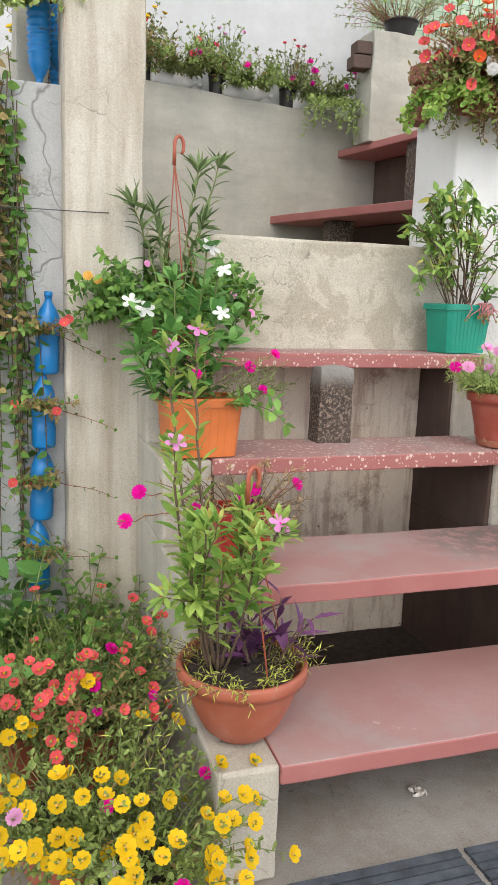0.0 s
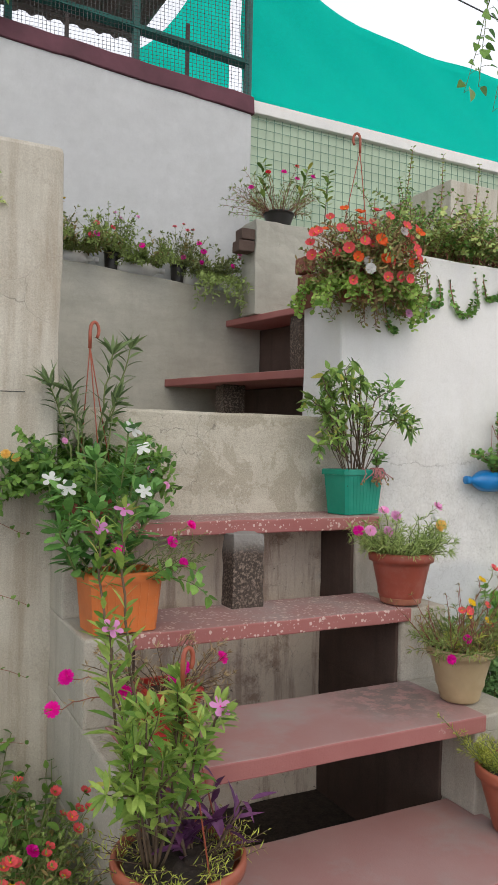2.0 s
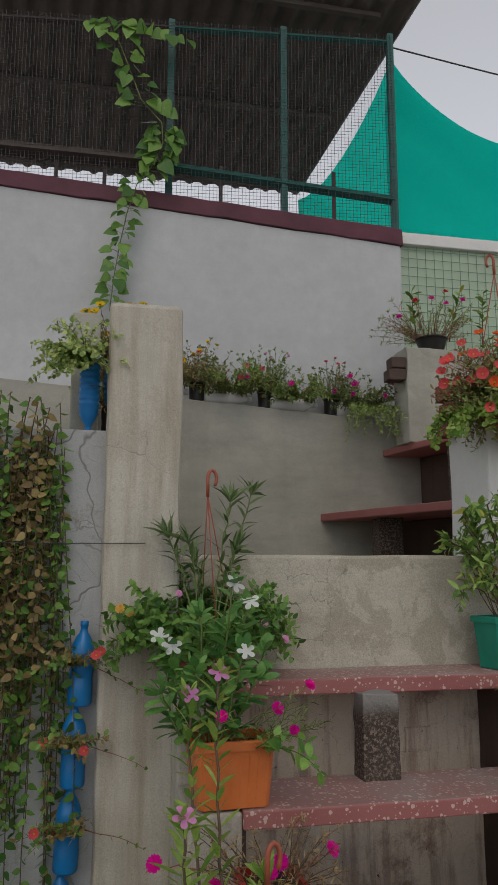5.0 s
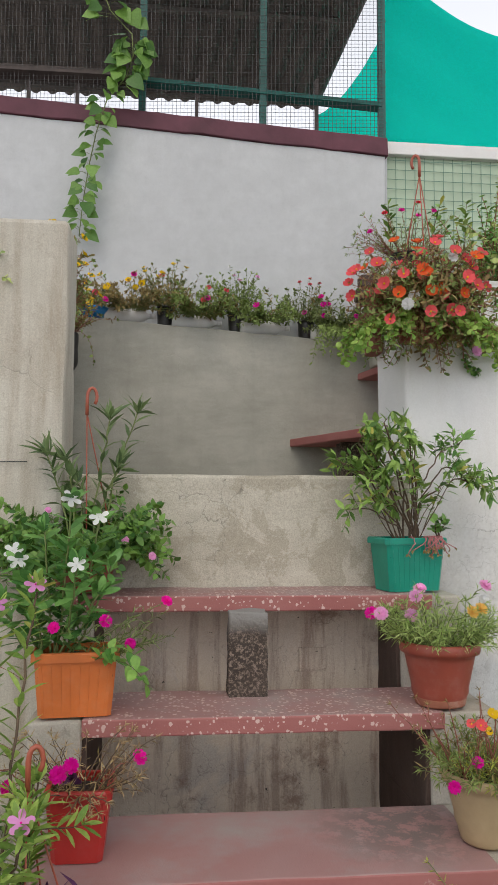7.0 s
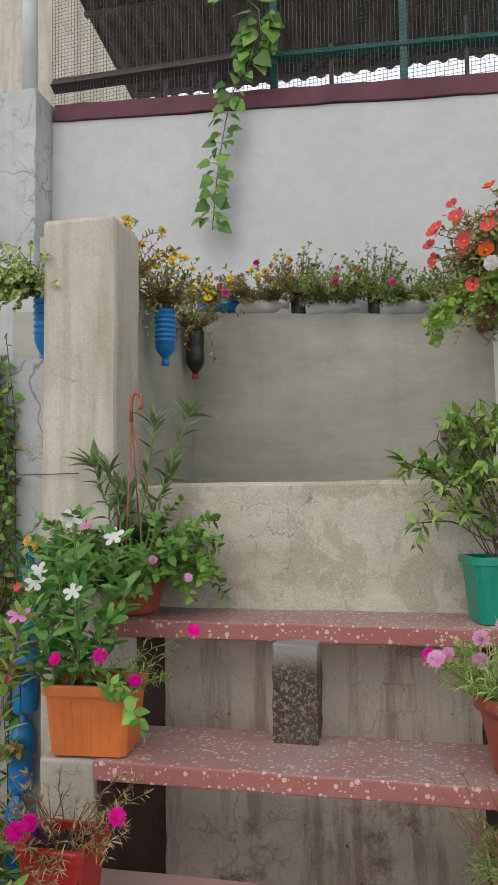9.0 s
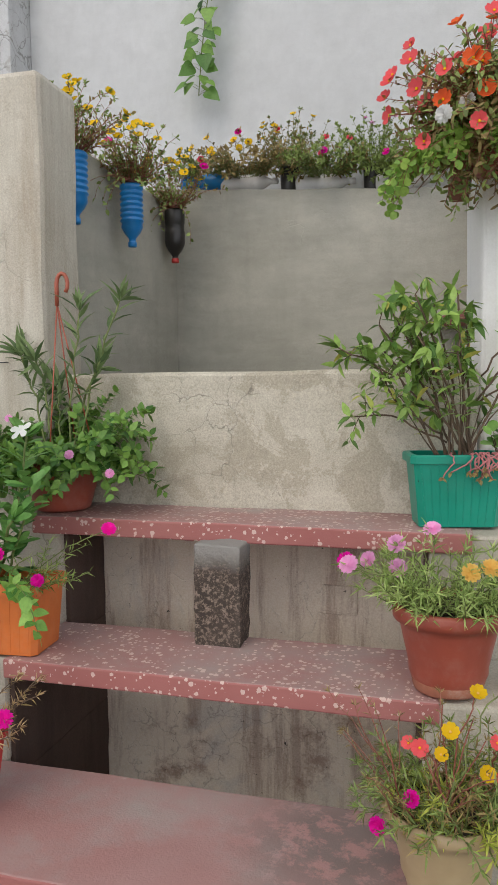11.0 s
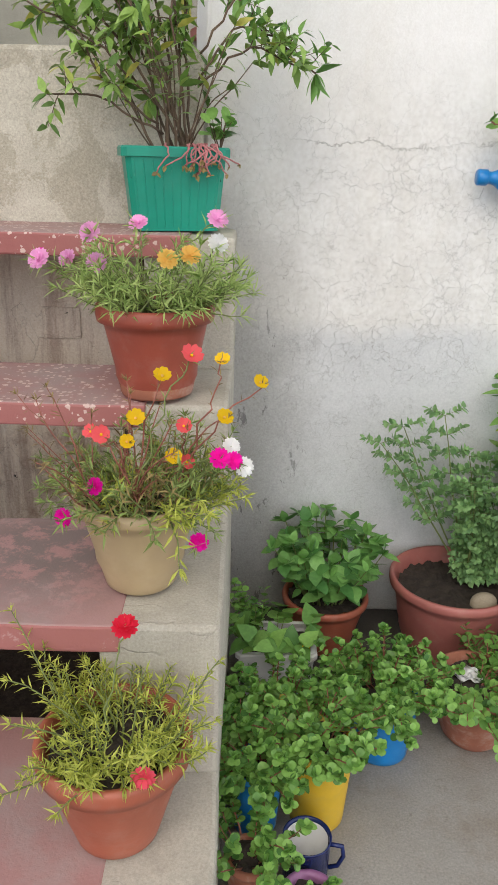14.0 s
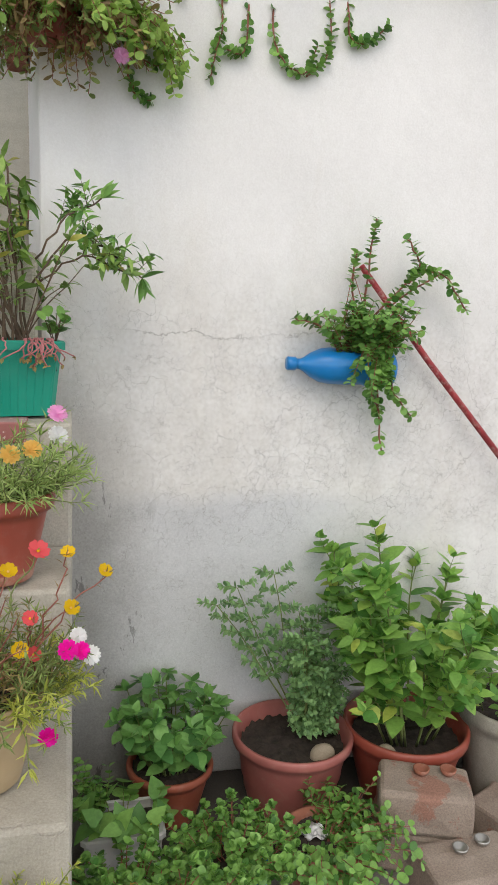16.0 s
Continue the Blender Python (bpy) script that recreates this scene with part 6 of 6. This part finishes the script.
p.done({"leaf": M["g_needle"]}, M["twig_green"])

# hanging bottles beside the pillar
for at, m, n, sd, lab in (((0.50, 3.5, 2.19), "blue", 60, 221, "blue ridged bottle hung upside down with yellow moss rose"), ((0.525, 3.95, 2.18), "blue", 90, 222, "blue ridged bottle hung upside down with yellow moss rose"),
                          ((0.50, 4.52, 2.2), "black_pl", 60, 223, "brown and clear bottle hung upside down with moss rose")):
    o = thing("hanging_bottle", lab, "bottle planter", "hanging bottle planters", "", at)
    bottle(o, pose(0, 0, 0.24, 180, 0, 0), 0.1, 0.26, m, "redpot" if m == "black_pl" else m, ridged=(m == "blue"))
    moss_rose(o, sd, (0, 0, 0.24), 0.045, 0, n, 0.23, (("yellow", 13), ("magenta", 1)), "g_needle", 0.024, 0.45, 1.1, 15, 0.046, "twig_red", rust=0.5, out=0.9, shape="oblong", back=0.1)
    p = Plant(o, sd + 50)
    for k in range(5):
        t = p.stem((0.03, -0.03, 0.24), (0.4 * p.g.normal(), -0.6, 0.1), p.g.uniform(0.15, 0.38), 0.0016, 1.3, 0.3, 0, 9)
        p.along(t, 9, "ovate", 0.022, 0.8, 0.3, "leaf", 1, 0.6)
    p.done({"leaf": M["g_needle"]}, M["twig_red"])

# vine hanging from the fence
o = thing("heart_leaf_vine", "heart-leaved vine hanging from the fence down the white wall", "vine", "", "", (0.84, 5.0, 4.2))
p = Plant(o, 231, None, 0.02)
path = [(-0.42, -0.02, 1.0), (-0.32, -0.02, 0.75), (-0.2, -0.03, 0.43), (-0.06, -0.03, 0.28), (-0.05, -0.03, 0.14), (-0.09, -0.03, 0.0), (-0.21, -0.03, -0.17), (-0.27, -0.03, -0.38), (-0.31, -0.03, -0.6), (-0.34, -0.03, -0.82), (-0.36, -0.03, -1.05)]
fine = np.array([np.array(a) * (1 - k / 6) + np.array(b) * (k / 6) for a, b in zip(path, path[1:]) for k in range(6)] + [path[-1]])
tube(p.bm, fine, 0.004, 0.003, 6)


def hang_leaves(p, pts, count, size, reach=0.05):
    """Broad leaves on short stalks, hanging to both sides of a stem and facing outwards."""
    for i, s in enumerate(np.linspace(0, len(pts) - 1.01, count)):
        q = pts[int(s)] + (pts[int(s) + 1] - pts[int(s)]) * (s - int(s))
        side = (1 if i % 2 else -1) * p.g.uniform(0.4, 1.3)
        b = q + np.array([side * reach, -p.g.uniform(0.005, 0.05), p.g.uniform(-0.01, 0.02)])
        tube(p.bm, [q, (q + b) / 2 + np.array([0, 0, 0.006]), b], 0.0012, 0.001, 4)
        p.l.setdefault(("leaf", "heart"), []).append((b, np.array([side * 0.7 + 0.5 * p.g.normal(), -0.3, -0.7 + 0.3 * p.g.normal()]), np.array([0.8 * p.g.normal(), -1, 0.5 + 0.5 * p.g.normal()]), size * p.g.uniform(0.7, 1.25)))


hang_leaves(p, fine[20:], 50, 0.07)
hang_leaves(p, fine[20:34], 30, 0.095, 0.07)
hang_leaves(p, fine[38:], 20, 0.08, 0.045)
hang_leaves(p, fine[:16], 26, 0.095, 0.09)
t = p.stem((-0.5, -0.02, 0.95), (1, 0, 0.05), 0.6, 0.003, 0.1, 0.15, 0, 9)
hang_leaves(p, t, 14, 0.09)
p.done({"leaf": M["g_ivy"]}, M["twig_green"], 1.05)

# vine leaves against the sky at the other end
o = thing("heart_leaf_vine", "green vine hanging against the sky from above the wall", "vine", "", "", (2.9, 3.18, 3.62))
p = Plant(o, 241)
for k in range(5):
    t = p.stem((0.04 * k, 0, 0.3), (0.2 * p.g.normal(), 0.1 * p.g.normal(), -1), p.g.uniform(0.3, 0.75), 0.003, 0.4, 0.25, 0, 10)
    hang_leaves(p, t, 14, 0.055, 0.03)
t = p.stem((0.1, 0.02, 0.3), (0.05, 0, -1), 1.5, 0.004, 0.2, 0.05, 0, 10)
p.done({"leaf": M["g_ivy"]}, M["twig_green"])

# ---- beside the pillar ----
o = thing("bottle_tower", "chain of blue bottle planters tied beside the pillar", "bottle planter", "", "", (0.405, 2.93, 0.39))
for k in range(4):
    bt = bottle(o, pose(-0.012 * (3 - k), 0, 0.245 * k, 0, 2 * (k % 2), 0), 0.078, 0.265, "blue", None, "bottle")
p = Plant(o, 251)
for k in range(4):
    z = 0.245 * k + 0.13
    for j in range(34):
        t = p.stem((-0.02, -0.035, z), (0.7 * p.g.normal() - 0.2, -0.8, 0.5), p.g.uniform(0.05, 0.16), 0.0015, 0.8, 0.35, 0, 7)
        p.along(t, 11, "needle" if j % 3 else "ovate", 0.022, 0.85, 0.15, "rust" if j % 2 else "leaf", 1, 0.6)
        if j in (2, 5) and k:
            p.flower("coral", t[-1], (-0.2, -0.8, 0.4), 0.032)
    t = p.stem((0.03, -0.035, z), (0.8, -0.4, -0.2), 0.2, 0.0016, 0.3, 0.3, 0, 8)
    p.along(t, 6, "ovate", 0.018, 0.8, 0.3, "leaf", 1, 0.6)
p.done({"leaf": M["g_ivy"], "rust": M["g_rust"]}, M["twig_red"])
o = thing("hanging_bottle", "blue ridged bottle wired to the side of the pillar", "bottle planter", "hanging bottle planters", "", (0.40, 3.03, 2.02))
bottle(o, pose(0, 0, 0.26, 180, 0, 0), 0.075, 0.26, "blue", "blue", ridged=True)
bmw = bmesh.new()
tube(bmw, [(0.0, -0.04, 0.17), (0.03, -0.032, 0.17), (0.046, -0.02, 0.172)], 0.0016, 0.0016, 5)
part("hanging_wire", bmw, M["wire"], o, "", True)
p = Plant(o, 261, None, 0.1)
for k in range(80):
    t = p.stem((-0.02, -0.02, 0.24), (0.3 * p.g.normal() - 0.25, 0.3 * p.g.normal() - 0.3, 0.3), p.g.uniform(0.08, 0.24), 0.0018, 1.3, 0.3, 0, 8)
    p.along(t, 12, "round", 0.016, 0.9, 0.1, "leaf", 2, 0.7)
p.done({"leaf": M["g_jade_pale"]}, M["twig_green"])
o = thing("creeper", "hanging dry and green creeper beside the pillar", "creeper", "", "", (0.27, 2.91, 2.1))
p = Plant(o, 271, -2.1, 0.06)
for k in range(58):
    t = p.stem((p.g.uniform(-0.22, 0.06), p.g.uniform(0.0, 0.06), p.g.uniform(-0.3, 0.05)), (0.1 * p.g.normal() - 0.04, 0.1 * p.g.normal(), -1), p.g.uniform(0.6, 1.75), 0.002, 0.5, 0.07, 0, 14, 0.8, 4)
    p.along(t, 46, "ovate", 0.036, 0.9, 0.0, "rust" if k % 3 == 0 else "leaf", 1, 0.4)
p.done({"leaf": M["g_ivy"], "rust": M["g_rust"]}, M["twig"])

# ---- flower bed at the foot of the stair ----
for lab, at, r, h, m, n, ln, fl, sd, rust, lf in (
        ("white bucket overflowing with yellow moss rose", (0.53, 1.78), 0.11, 0.12, "white_pl", 190, 0.24, (("yellow", 54), ("magenta", 3)), 281, 0.1, "g_needle"),
        ("pot overflowing with yellow and pink moss rose", (0.38, 1.96), 0.11, 0.12, "terracotta", 170, 0.26, (("yellow", 22), ("pink", 2), ("white", 2), ("magenta", 2)), 282, 0.15, "g_needle"),
        ("pot overflowing with coral moss rose", (0.45, 2.27), 0.12, 0.2, "terracotta", 220, 0.3, (("coral", 48), ("magenta", 3)), 283, 0.35, "g_needle"),
        ("pot with yellow moss rose among the bed", (0.27, 2.3), 0.1, 0.18, "terracotta", 120, 0.28, (("coral", 10), ("yellow", 8), ("magenta", 2)), 284, 0.3, "g_needle")):
    o = thing("potted_moss_rose", lab, "potted plant", "flower bed pots", "", (*at, GZ))
    round_pot(o, r, r * 0.75, h, M[m], 0.02, 0.008, 0.9)
    moss_rose(o, sd, (0, 0, h * 0.9), r * 0.95, 0, n, ln, fl, lf, 0.02, 0.4, 1.0, 13, 0.029 if "coral" in lab else 0.038, "twig_green", floor=0.03, rust=rust, shape="oblong")
o = thing("ivy_clump", "dark green creeper at the pillar's foot", "plant", "", "", (0.55, 2.72, GZ))
p = Plant(o, 291, 0.01, 0.15)
for k in range(150):
    t = p.stem((p.g.uniform(-0.3, 0.12), p.g.uniform(-0.3, 0.12), 0.0), (0.4 * p.g.normal(), 0.3 * p.g.normal() - 0.1, 1.1), p.g.uniform(0.15, 0.5), 0.002, 0.45, 0.3, 0, 9, 0.6, 4)
    p.along(t, 12, "ovate", 0.04, 0.95, 0.2, "leaf", 1, 0.7)
p.done({"leaf": M["g_ivy"]}, M["twig_green"])
o = thing("broad_leaf_plant", "large-leaved dark green plant by the side wall", "plant", "", "", (0.16, 2.55, GZ))
p = Plant(o, 301, 0.01)
for k in range(40):
    t = p.stem((p.g.uniform(-0.15, 0.1), p.g.uniform(-0.2, 0.2), 0.0), (0.4 * p.g.normal(), 0.4 * p.g.normal() - 0.2, 1.1), p.g.uniform(0.25, 0.62), 0.004, 0.1, 0.25, 0, 8)
    p.along(t, 3, "heart", 0.1, 1.0, 0.6, "leaf", 1, 0.6)
p.done({"leaf": M["g_broad"]}, M["twig_green"])

# small litter
def crumple(name, label, category, at, size, material, seed):
    bm = bmesh.new()
    bmesh.ops.create_grid(bm, x_segments=9, y_segments=9, size=size)
    for v in bm.verts:
        v.co += noise.noise_vector(v.co * (2.2 / size) + Vector((seed, 0, 0))) * size * 0.7
        v.co.z += size * 0.45
    ob = part(name, bm, material, None, "", True)
    ob.location = at
    ob.modifiers.new("thick", "SOLIDIFY").thickness = 0.0012
    return tagged(ob, label, category)


crumple("plastic_wrap", "crumpled white plastic wrap lying in the clay bowl", "wrap", (2.588, 2.535, GZ + 0.145), 0.028, M["white_pl"], 3.0)
crumple("dry_leaf", "curled pale dry leaf on the floor under the stair", "leaf", (1.322, 1.985, GZ), 0.02, M["rope"], 7.0)
